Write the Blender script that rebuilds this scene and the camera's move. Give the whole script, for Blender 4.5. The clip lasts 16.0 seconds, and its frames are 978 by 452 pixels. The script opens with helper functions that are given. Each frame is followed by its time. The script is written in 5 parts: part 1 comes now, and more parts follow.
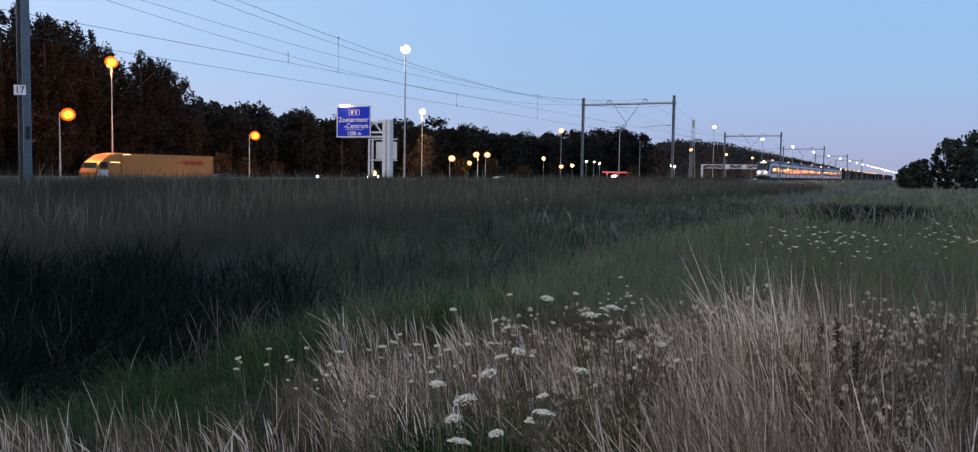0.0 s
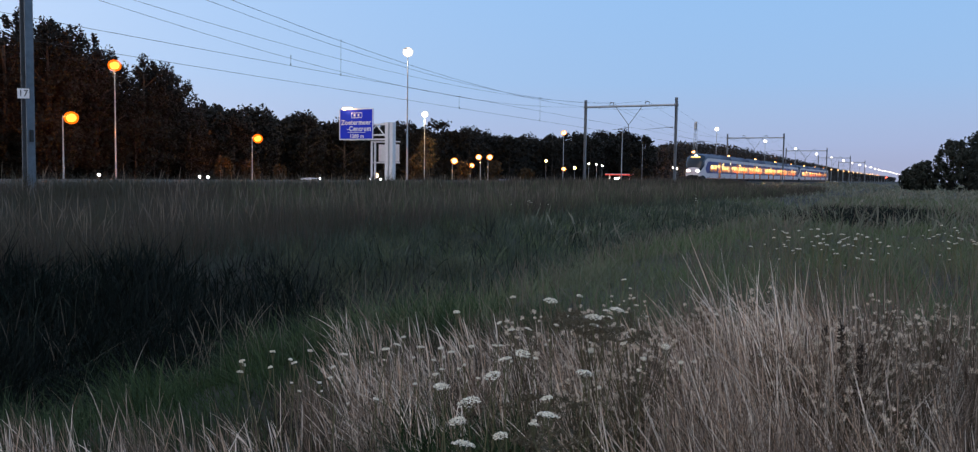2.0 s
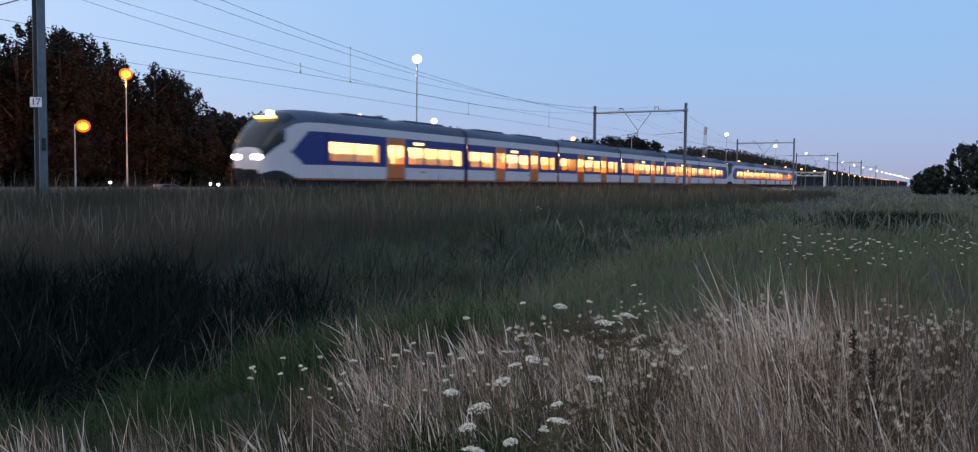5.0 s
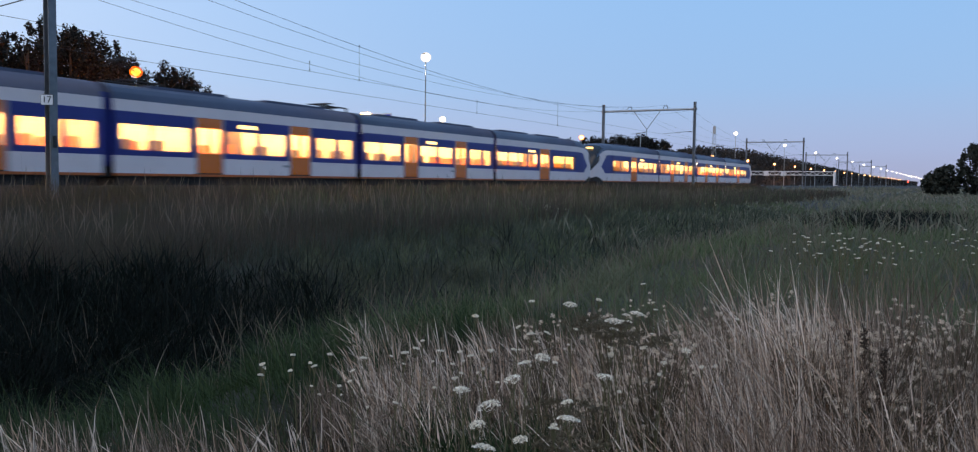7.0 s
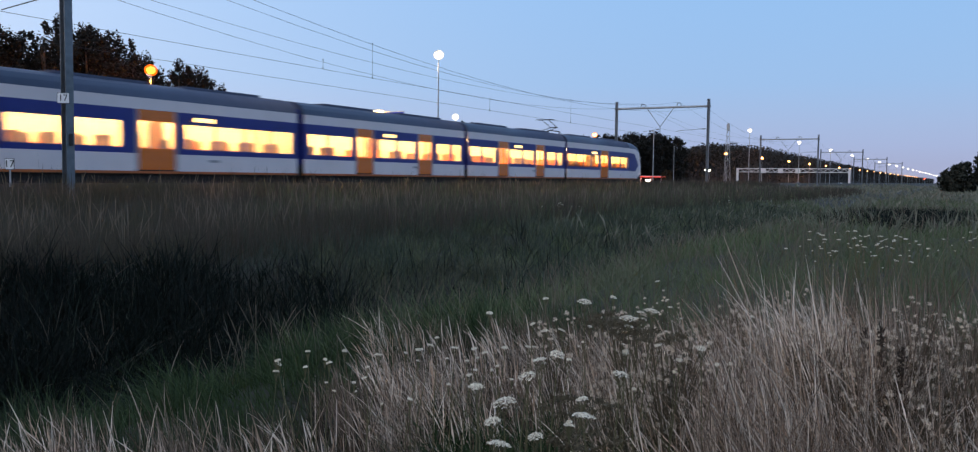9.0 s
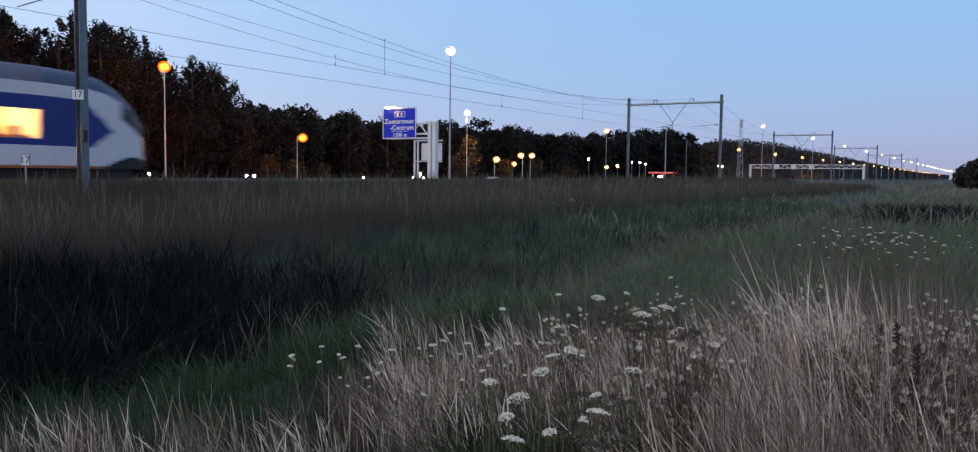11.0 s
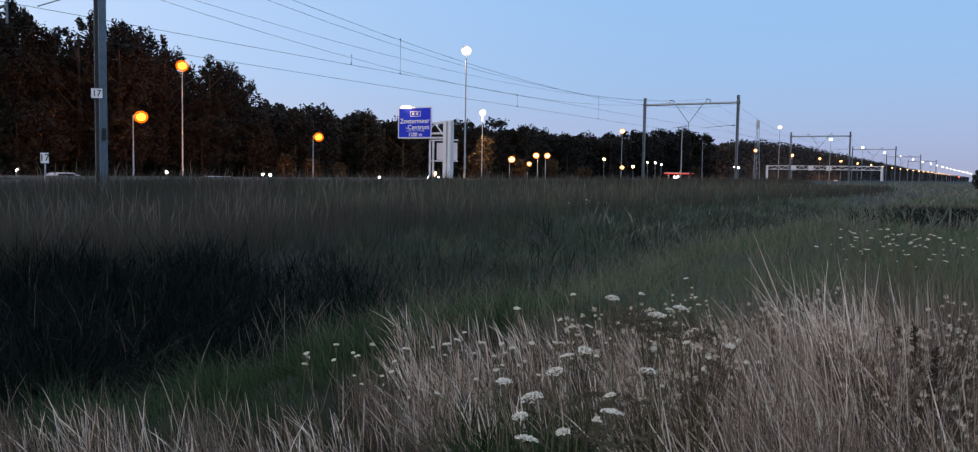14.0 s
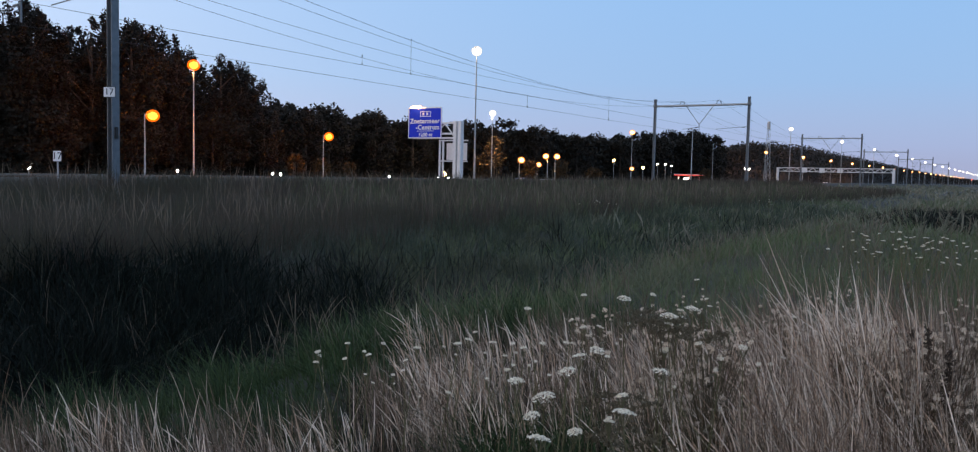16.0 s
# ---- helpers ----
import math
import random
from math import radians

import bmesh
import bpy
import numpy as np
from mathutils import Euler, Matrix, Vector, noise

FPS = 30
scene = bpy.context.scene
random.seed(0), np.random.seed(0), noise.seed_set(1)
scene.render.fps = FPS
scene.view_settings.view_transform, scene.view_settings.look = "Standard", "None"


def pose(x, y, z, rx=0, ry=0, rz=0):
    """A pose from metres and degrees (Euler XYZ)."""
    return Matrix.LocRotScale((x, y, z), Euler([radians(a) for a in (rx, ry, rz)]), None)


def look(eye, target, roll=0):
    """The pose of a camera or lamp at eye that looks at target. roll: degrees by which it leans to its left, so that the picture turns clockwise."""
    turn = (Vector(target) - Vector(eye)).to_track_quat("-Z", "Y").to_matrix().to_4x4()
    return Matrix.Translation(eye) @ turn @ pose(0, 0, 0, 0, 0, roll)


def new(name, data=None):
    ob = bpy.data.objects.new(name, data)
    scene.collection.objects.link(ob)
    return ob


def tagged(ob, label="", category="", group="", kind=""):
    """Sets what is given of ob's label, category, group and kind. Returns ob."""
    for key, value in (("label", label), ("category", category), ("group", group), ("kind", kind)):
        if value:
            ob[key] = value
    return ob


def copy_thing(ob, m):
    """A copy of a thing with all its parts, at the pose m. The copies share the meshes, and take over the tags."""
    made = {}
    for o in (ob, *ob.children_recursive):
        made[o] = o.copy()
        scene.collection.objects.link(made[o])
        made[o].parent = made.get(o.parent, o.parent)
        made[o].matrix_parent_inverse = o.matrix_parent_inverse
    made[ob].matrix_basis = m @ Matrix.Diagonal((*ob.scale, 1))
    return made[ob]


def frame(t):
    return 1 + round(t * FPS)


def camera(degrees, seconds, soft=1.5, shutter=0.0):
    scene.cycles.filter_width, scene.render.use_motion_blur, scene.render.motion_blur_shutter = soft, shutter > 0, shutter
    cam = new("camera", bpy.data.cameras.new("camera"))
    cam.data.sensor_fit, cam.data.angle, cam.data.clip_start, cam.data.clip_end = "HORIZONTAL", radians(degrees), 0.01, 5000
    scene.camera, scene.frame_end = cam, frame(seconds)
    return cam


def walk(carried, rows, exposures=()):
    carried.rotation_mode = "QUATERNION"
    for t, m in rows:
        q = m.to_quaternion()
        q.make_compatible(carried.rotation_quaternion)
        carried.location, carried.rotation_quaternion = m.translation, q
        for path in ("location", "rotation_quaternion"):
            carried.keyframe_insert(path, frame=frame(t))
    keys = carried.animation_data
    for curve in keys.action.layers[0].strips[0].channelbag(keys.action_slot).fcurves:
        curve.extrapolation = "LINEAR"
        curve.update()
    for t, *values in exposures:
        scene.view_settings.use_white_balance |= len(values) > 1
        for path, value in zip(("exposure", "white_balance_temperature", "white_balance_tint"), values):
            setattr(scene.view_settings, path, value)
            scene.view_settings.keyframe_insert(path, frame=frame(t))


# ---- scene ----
def aim(x, y, z, heading, tilt, lean):
    """Camera pose from a heading (degrees from +X towards +Y), a tilt and a lean."""
    h, p = radians(heading), radians(tilt)
    eye = Vector((x, y, z))
    return look(eye, eye + Vector((math.cos(h) * math.cos(p), math.sin(h) * math.cos(p), math.sin(p))), lean)


# The railway runs along X; Y points across it, away from the camera. Rail tops at z = 1.15.
cam = camera(61.04, 16.0, soft=1.2, shutter=0.42)
ROWS = [
    (0, 0.0054, -0.0102, 1.6054, 27.649, -3.637, 0.906),
    (0.5, 0.0052, -0.0099, 1.6052, 27.674, -3.620, 0.823),
    (1, 0.0042, -0.0081, 1.6056, 27.701, -3.581, 0.799),
    (1.5, 0.0041, -0.0078, 1.6057, 27.776, -3.529, 0.767),
    (2, 0.0035, -0.0067, 1.6049, 27.831, -3.473, 0.801),
    (2.5, 0.0034, -0.0064, 1.6049, 27.909, -3.350, 0.745),
    (3, 0.0034, -0.0064, 1.6048, 27.975, -3.280, 0.673),
    (3.5, 0.0040, -0.0076, 1.6044, 28.058, -3.210, 0.640),
    (4, 0.0046, -0.0086, 1.6047, 28.176, -3.111, 0.595),
    (6.5, 0.0009, -0.0017, 1.6005, 28.928, -3.126, 0.675),
    (7, -0.0001, 0.0001, 1.6000, 29.053, -3.158, 0.723),
    (7.5, -0.0014, 0.0025, 1.6007, 29.299, -3.247, 0.708),
    (8, -0.0019, 0.0033, 1.5980, 29.498, -3.268, 0.706),
    (8.5, -0.0031, 0.0054, 1.5986, 29.720, -3.292, 0.688),
    (9, -0.0038, 0.0067, 1.5976, 29.933, -3.338, 0.689),
    (11.5, -0.0085, 0.0141, 1.5948, 30.957, -3.581, 0.701),
    (12, -0.0074, 0.0123, 1.5907, 31.166, -3.497, 0.707),
    (12.5, -0.0093, 0.0153, 1.5936, 31.270, -3.545, 0.778),
    (13, -0.0098, 0.0160, 1.5925, 31.490, -3.615, 0.912),
    (13.5, -0.0092, 0.0150, 1.5939, 31.678, -3.642, 0.934),
    (14, -0.0081, 0.0131, 1.5933, 31.758, -3.638, 0.954),
    (14.5, -0.0106, 0.0171, 1.5904, 31.871, -3.664, 1.018),
    (15, -0.0121, 0.0193, 1.5904, 32.027, -3.667, 1.040),
    (15.5, -0.0141, 0.0224, 1.5898, 32.239, -3.702, 1.151),
    (16, -0.0147, 0.0231, 1.5893, 32.399, -3.616, 1.268),
]
walk(cam, [(r[0], aim(*r[1:])) for r in ROWS])

# ---- light: dusk, the sun below the horizon, clear sky ----
world = bpy.data.worlds.new("dusk")
scene.world = world
world.use_nodes = True
wn, wl = world.node_tree.nodes, world.node_tree.links
WEST = radians(125)  # where the sun has set, from +X towards +Y


def wmath(op, a, b=None):
    q = wn.new("ShaderNodeMath")
    q.operation = op
    for k, v in enumerate((a, b)):
        if v is not None:
            if isinstance(v, (int, float)):
                q.inputs[k].default_value = v
            else:
                wl.new(v, q.inputs[k])
    return q.outputs[0]


sky = wn.new("ShaderNodeTexSky")
sky.sky_type, sky.sun_disc = "NISHITA", False
sky.sun_elevation, sky.sun_rotation = radians(1.0), radians(300)
coord, sep = wn.new("ShaderNodeTexCoord"), wn.new("ShaderNodeSeparateXYZ")
wl.new(coord.outputs["Generated"], sep.inputs[0])
height = wn.new("ShaderNodeValToRGB")
stops = ((0.0, (0.385, 0.418, 0.605)), (0.04, (0.346, 0.463, 0.74)), (0.11, (0.286, 0.494, 0.835)), (0.25, (0.264, 0.508, 0.89)), (1.0, (0.23, 0.43, 0.78)))
while len(height.color_ramp.elements) < len(stops):
    height.color_ramp.elements.new(0.5)
for e, (pos, c) in zip(height.color_ramp.elements, stops):
    e.position, e.color = pos, (*c, 1)
wl.new(sep.outputs["Z"], height.inputs["Fac"])
# afterglow: grows smoothly round the compass towards the west, fades upwards
toward = wmath("ADD", wmath("MULTIPLY", sep.outputs["X"], math.cos(WEST)), wmath("MULTIPLY", sep.outputs["Y"], math.sin(WEST)))
glowing = wmath("POWER", wmath("MAXIMUM", wmath("DIVIDE", wmath("ADD", toward, 0.9), 1.9), 0.0), 3.2)
tint = wn.new("ShaderNodeMix")
tint.data_type, tint.blend_type, tint.clamp_result = "RGBA", "ADD", False
wl.new(glowing, tint.inputs["Factor"])
wl.new(height.outputs["Color"], tint.inputs["A"])
tint.inputs["B"].default_value = (0.86, 0.68, 0.48, 1)
both = wn.new("ShaderNodeMix")
both.data_type = "RGBA"
both.inputs["Factor"].default_value = 0.04
wl.new(tint.outputs["Result"], both.inputs["A"])
wl.new(sky.outputs["Color"], both.inputs["B"])
wl.new(both.outputs["Result"], wn["Background"].inputs["Color"])
wn["Background"].inputs["Strength"].default_value = 1.0
# the broad soft light of the western sky
sun = bpy.data.lights.new("western_glow", "SUN")
sun.energy, sun.angle, sun.color = 0.72, radians(50), (1.0, 0.8, 0.64)
new("western_glow", sun).matrix_basis = look((0, 0, 0), (-math.cos(radians(215)), -math.sin(radians(215)), -1.5))
scene.view_settings.exposure = 0.0


# ---- materials ----
def nodes_of(name):
    m = bpy.data.materials.new(name)
    m.use_nodes = True
    return m, m.node_tree.nodes, m.node_tree.links, m.node_tree.nodes["Principled BSDF"]


def mat(name, color, rough=0.6, metal=0.0, vary=0.25, scale=8.0, bump=0.15, other=None):
    """A worn surface: two scales of noise in the colour, a fine relief."""
    m, n, l, p = nodes_of(name)
    p.inputs["Roughness"].default_value, p.inputs["Metallic"].default_value = rough, metal
    co = n.new("ShaderNodeTexCoord")
    big, fine = n.new("ShaderNodeTexNoise"), n.new("ShaderNodeTexNoise")
    for tex, s in ((big, scale * 0.18), (fine, scale)):
        tex.inputs["Scale"].default_value, tex.inputs["Detail"].default_value = s, 5.0
        l.new(co.outputs["Object"], tex.inputs["Vector"])
    add = n.new("ShaderNodeMath")
    add.operation = "ADD"
    l.new(big.outputs["Fac"], add.inputs[0])
    l.new(fine.outputs["Fac"], add.inputs[1])
    ramp = n.new("ShaderNodeMapRange")
    ramp.inputs["From Min"].default_value, ramp.inputs["From Max"].default_value = 0.7, 1.3
    l.new(add.outputs[0], ramp.inputs["Value"])
    mix = n.new("ShaderNodeMix")
    mix.data_type = "RGBA"
    dark = other or tuple(c * (1 - vary) for c in color)
    mix.inputs["A"].default_value, mix.inputs["B"].default_value = (*dark, 1), (*color, 1)
    l.new(ramp.outputs["Result"], mix.inputs["Factor"])
    l.new(mix.outputs["Result"], p.inputs["Base Color"])
    if bump:
        b = n.new("ShaderNodeBump")
        b.inputs["Strength"].default_value, b.inputs["Distance"].default_value = bump, 0.02
        l.new(fine.outputs["Fac"], b.inputs["Height"])
        l.new(b.outputs["Normal"], p.inputs["Normal"])
    return m


def glow(name, color, strength):
    m, n, l, p = nodes_of(name)
    p.inputs["Base Color"].default_value = (*color, 1)
    p.inputs["Emission Color"].default_value, p.inputs["Emission Strength"].default_value = (*color, 1), strength
    return m


def leafy(name, stops, rough=0.7, patch=0.0, patch_color=(0.1, 0.1, 0.1), through_light=0.25):
    """Blades and leaves: each one takes its own colour, patches vary over metres, some light comes through."""
    m, n, l, p = nodes_of(name)
    geo = n.new("ShaderNodeNewGeometry")
    ramp = n.new("ShaderNodeValToRGB")
    while len(ramp.color_ramp.elements) < len(stops):
        ramp.color_ramp.elements.new(0.5)
    for i, (e, c) in enumerate(zip(ramp.color_ramp.elements, stops)):
        e.position, e.color = i / (len(stops) - 1), (*c, 1)
    l.new(geo.outputs["Random Per Island"], ramp.inputs["Fac"])
    col = ramp.outputs["Color"]
    if patch:
        co, tex, mr, mix = n.new("ShaderNodeTexCoord"), n.new("ShaderNodeTexNoise"), n.new("ShaderNodeMapRange"), n.new("ShaderNodeMix")
        tex.inputs["Scale"].default_value, tex.inputs["Detail"].default_value = 0.55, 3.0
        l.new(co.outputs["Object"], tex.inputs["Vector"])
        mr.inputs["From Min"].default_value, mr.inputs["From Max"].default_value = 0.42, 0.62
        mr.inputs["To Max"].default_value = patch
        l.new(tex.outputs["Fac"], mr.inputs["Value"])
        mix.data_type = "RGBA"
        l.new(mr.outputs["Result"], mix.inputs["Factor"])
        l.new(col, mix.inputs["A"])
        mix.inputs["B"].default_value = (*patch_color, 1)
        col = mix.outputs["Result"]
    l.new(col, p.inputs["Base Color"])
    p.inputs["Roughness"].default_value = rough
    p.inputs["Specular IOR Level"].default_value = 0.2
    if through_light:
        tr, ms = n.new("ShaderNodeBsdfTranslucent"), n.new("ShaderNodeMixShader")
        l.new(col, tr.inputs["Color"])
        ms.inputs["Fac"].default_value = through_light
        l.new(p.outputs[0], ms.inputs[1])
        l.new(tr.outputs[0], ms.inputs[2])
        l.new(ms.outputs[0], n["Material Output"].inputs["Surface"])
    return m


M = dict(
    soil=mat("soil", (0.03, 0.026, 0.018), 0.95, scale=6, bump=0.6, other=(0.014, 0.018, 0.01)),
    straw=leafy("straw", [(0.03, 0.022, 0.015), (0.14, 0.1, 0.072), (0.5, 0.395, 0.31), (0.06, 0.042, 0.03), (0.32, 0.245, 0.188), (0.12, 0.077, 0.05)], patch=0.35, patch_color=(0.14, 0.086, 0.054)),
    meadow=leafy("meadow", [(0.066, 0.1, 0.044), (0.108, 0.15, 0.066), (0.165, 0.178, 0.1), (0.08, 0.115, 0.052)], patch=0.6, patch_color=(0.13, 0.125, 0.088)),
    lush=leafy("lush", [(0.014, 0.03, 0.011), (0.032, 0.06, 0.02), (0.06, 0.092, 0.034), (0.022, 0.042, 0.016)], patch=0.5, patch_color=(0.026, 0.04, 0.02)),
    sedge=leafy("sedge", [(0.036, 0.052, 0.037), (0.062, 0.084, 0.058), (0.095, 0.11, 0.077)], patch=0.4, patch_color=(0.06, 0.058, 0.042)),
    straw_bright=leafy("straw_bright", [(0.42, 0.325, 0.25), (0.93, 0.8, 0.66), (0.7, 0.56, 0.44), (0.56, 0.39, 0.27), (0.3, 0.22, 0.16)]),
    thatch=leafy("thatch", [(0.025, 0.026, 0.014), (0.06, 0.044, 0.032), (0.1, 0.075, 0.055), (0.024, 0.034, 0.016)]),
    reed_pale=leafy("reed_pale", [(0.13, 0.11, 0.08), (0.2, 0.165, 0.125), (0.1, 0.085, 0.06)]),
    # the shade of the deep ditch is put into this near-black colour
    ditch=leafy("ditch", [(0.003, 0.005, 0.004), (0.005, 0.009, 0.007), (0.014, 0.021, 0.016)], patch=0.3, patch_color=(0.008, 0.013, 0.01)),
    reed=leafy("reed", [(0.048, 0.043, 0.031), (0.078, 0.061, 0.049), (0.105, 0.083, 0.067), (0.054, 0.048, 0.037)], patch=0.6, patch_color=(0.05, 0.06, 0.035)),
    far_field=leafy("far_field", [(0.13, 0.15, 0.1), (0.19, 0.195, 0.14), (0.22, 0.205, 0.155)], patch=0.5, patch_color=(0.14, 0.12, 0.09)),
    # dusk darkness and a red-brown lamplight tint are put into this leaf colour
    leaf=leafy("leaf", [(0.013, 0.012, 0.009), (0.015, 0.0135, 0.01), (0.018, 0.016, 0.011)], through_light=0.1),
    # paler brown for the far wood: haze and road lamplight put into the colour
    leaf_hazed=leafy("leaf_hazed", [(0.026, 0.024, 0.02), (0.032, 0.028, 0.023), (0.038, 0.033, 0.027)], through_light=0.1),
    # lighter blue-green for the field trees: distance haze put into the colour
    leaf_field_hazed=leafy("leaf_field_hazed", [(0.022, 0.027, 0.021), (0.032, 0.038, 0.029), (0.042, 0.047, 0.036)], through_light=0.1),
    # brown bush leaves made more orange, with lamplight put into the colour
    leaf_lamplit=leafy("leaf_lamplit", [(0.034, 0.026, 0.013), (0.055, 0.036, 0.016), (0.075, 0.045, 0.02)], through_light=0.2),
    bark=mat("bark", (0.06, 0.05, 0.04), 0.95, scale=14, bump=0.7),
    umbel=leafy("umbel", [(0.82, 0.75, 0.61), (0.92, 0.86, 0.73), (0.6, 0.54, 0.42)]),
    fluff=leafy("fluff", [(0.62, 0.5, 0.38), (0.82, 0.7, 0.55), (0.42, 0.33, 0.24)]),
    stem=leafy("stem", [(0.12, 0.12, 0.06), (0.2, 0.17, 0.1)]),
    brown=leafy("brown", [(0.036, 0.027, 0.02), (0.065, 0.047, 0.034)]),
    olive=leafy("olive", [(0.09, 0.075, 0.048), (0.14, 0.112, 0.07), (0.07, 0.062, 0.036)]),
    steel=mat("steel", (0.2, 0.22, 0.24), 0.55, 0.7, 0.35, 5, 0.1),
    galv=mat("galvanised", (0.42, 0.44, 0.45), 0.45, 0.7, 0.2, 6, 0.05),
    white_steel=mat("white_steel", (0.78, 0.76, 0.75), 0.5, 0.1, 0.15, 4, 0.05),
    wire=mat("wire", (0.05, 0.052, 0.055), 0.5, 0.8, 0.2, 3, 0),
    rail=mat("rail", (0.2, 0.14, 0.1), 0.5, 0.8, 0.4, 9, 0.1),
    ballast=mat("ballast", (0.16, 0.14, 0.125), 0.95, 0, 0.6, 14, 0.9),
    concrete=mat("concrete", (0.32, 0.31, 0.29), 0.85, 0, 0.3, 6, 0.3),
    asphalt=mat("asphalt", (0.05, 0.05, 0.052), 0.8, 0, 0.3, 20, 0.3),
    marking=mat("marking", (0.7, 0.7, 0.68), 0.7, 0, 0.2, 8, 0.05),
    train_white=mat("train_white", (0.66, 0.6, 0.61), 0.4, 0.0, 0.1, 1.2, 0.01),
    train_blue=mat("train_blue", (0.01, 0.022, 0.19), 0.45, 0.0, 0.2, 1.2, 0.01),
    train_orange=mat("train_orange", (0.62, 0.15, 0.014), 0.22, 0.0, 0.12, 1.5, 0.01),
    train_stripe=mat("train_stripe", (0.42, 0.11, 0.02), 0.35, 0.0, 0.3, 1.5, 0.01),
    train_grey=mat("train_grey", (0.07, 0.088, 0.145), 0.55, 0.2, 0.25, 1.6, 0.03),
    train_frame=mat("train_frame", (0.3, 0.29, 0.3), 0.5, 0.1, 0.15, 1.5, 0.01),
    under=mat("underframe", (0.025, 0.025, 0.026), 0.8, 0.2, 0.4, 5, 0.2),
    black_glass=mat("black_glass", (0.008, 0.008, 0.01), 0.22, 0, 0.2, 1, 0),
    lining=mat("lining", (0.8, 0.68, 0.52), 0.6, 0, 0.12, 2, 0.02),
    seat_red=mat("seat_red", (0.6, 0.2, 0.06), 0.8, 0, 0.3, 4, 0.05),
    seat_blue=mat("seat_blue", (0.2, 0.14, 0.1), 0.8, 0, 0.3, 4, 0.05),
    sign_blue=mat("sign_blue", (0.012, 0.04, 0.62), 0.4, 0, 0.12, 1.5, 0.01),
    sign_white=mat("sign_white", (0.8, 0.8, 0.8), 0.4, 0, 0.06, 2, 0),
    black=mat("black_paint", (0.02, 0.02, 0.02), 0.6, 0, 0.2, 3, 0.02),
    # yellow paint shifted to orange, with the sodium lamplight put into it
    lorry_yellow=mat("lorry_yellow", (0.5, 0.185, 0.035), 0.4, 0, 0.12, 1.0, 0.02),
    red_paint=mat("red_paint", (0.5, 0.03, 0.02), 0.4, 0, 0.15, 1.5, 0.01),
    dark_paint=mat("dark_paint", (0.03, 0.032, 0.04), 0.3, 0.1, 0.2, 1.5, 0.01),
    tyre=mat("tyre", (0.02, 0.02, 0.02), 0.9, 0, 0.3, 12, 0.2),
    interior_light=glow("interior_light", (1.0, 0.57, 0.22), 46.0),
    display=glow("display", (1.0, 0.62, 0.2), 3.0),
    headlight=glow("headlight", (1.0, 0.93, 0.85), 25.0),
    sodium=glow("sodium", (1.0, 0.36, 0.035), 7.0),
    sodium_soft=glow("sodium_soft", (1.0, 0.5, 0.16), 20.0),
    lamp_white=glow("lamp_white", (1.0, 0.86, 0.66), 30.0),
    tail=glow("tail", (1.0, 0.06, 0.03), 25.0),
    tail_soft=glow("red_band", (1.0, 0.1, 0.07), 0.45),
    car_light=glow("car_light", (1.0, 0.97, 0.92), 60.0),
)
pane_m, pn, pl, pp = nodes_of("window_glass")
tb, gb, mx = pn.new("ShaderNodeBsdfTransparent"), pn.new("ShaderNodeBsdfGlossy"), pn.new("ShaderNodeMixShader")
tb.inputs["Color"].default_value = (0.9, 0.9, 0.88, 1)
gb.inputs["Roughness"].default_value = 0.03
mx.inputs["Fac"].default_value = 0.08
pl.new(tb.outputs[0], mx.inputs[1])
pl.new(gb.outputs[0], mx.inputs[2])
pl.new(mx.outputs[0], pn["Material Output"].inputs["Surface"])
M["glass"] = pane_m


def halo_glow(name, color, strength):
    """A half-clear glowing shell added round a lamp, imitating its bloom halo."""
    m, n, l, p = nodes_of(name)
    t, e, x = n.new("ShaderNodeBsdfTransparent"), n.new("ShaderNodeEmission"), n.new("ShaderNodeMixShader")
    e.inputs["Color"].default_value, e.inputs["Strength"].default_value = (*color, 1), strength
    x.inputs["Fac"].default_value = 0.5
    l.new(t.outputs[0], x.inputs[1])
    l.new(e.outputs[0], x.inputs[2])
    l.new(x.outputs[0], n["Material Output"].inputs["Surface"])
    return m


M["halo_sodium"] = halo_glow("halo_sodium", (1.0, 0.16, 0.004), 2.0)
M["halo_sodium_soft"] = halo_glow("halo_sodium_soft", (1.0, 0.3, 0.06), 2.0)
M["halo_lamp_white"] = halo_glow("halo_lamp_white", (1.0, 0.8, 0.6), 1.8)
M["sign_blue"].node_tree.nodes["Principled BSDF"].inputs["Specular IOR Level"].default_value = 0.15


# ---- mesh helpers ----
def mesh_of(name, bm, mats, smooth=False):
    me = bpy.data.meshes.new(name)
    bm.to_mesh(me)
    bm.free()
    for m in mats if isinstance(mats, (list, tuple)) else [mats]:
        me.materials.append(m)
    if smooth:
        me.polygons.foreach_set("use_smooth", [True] * len(me.polygons))
    return me


def part(name, bm, material, parent=None, label="", smooth=False):
    ob = new(name, mesh_of(name, bm, material, smooth))
    ob.parent = parent
    if label:
        tagged(ob, label)
    return ob


def empty(name, x=0, y=0, z=0, rz=0):
    ob = new(name)
    ob.empty_display_size = 0.3
    ob.matrix_basis = pose(x, y, z, 0, 0, rz)
    return ob


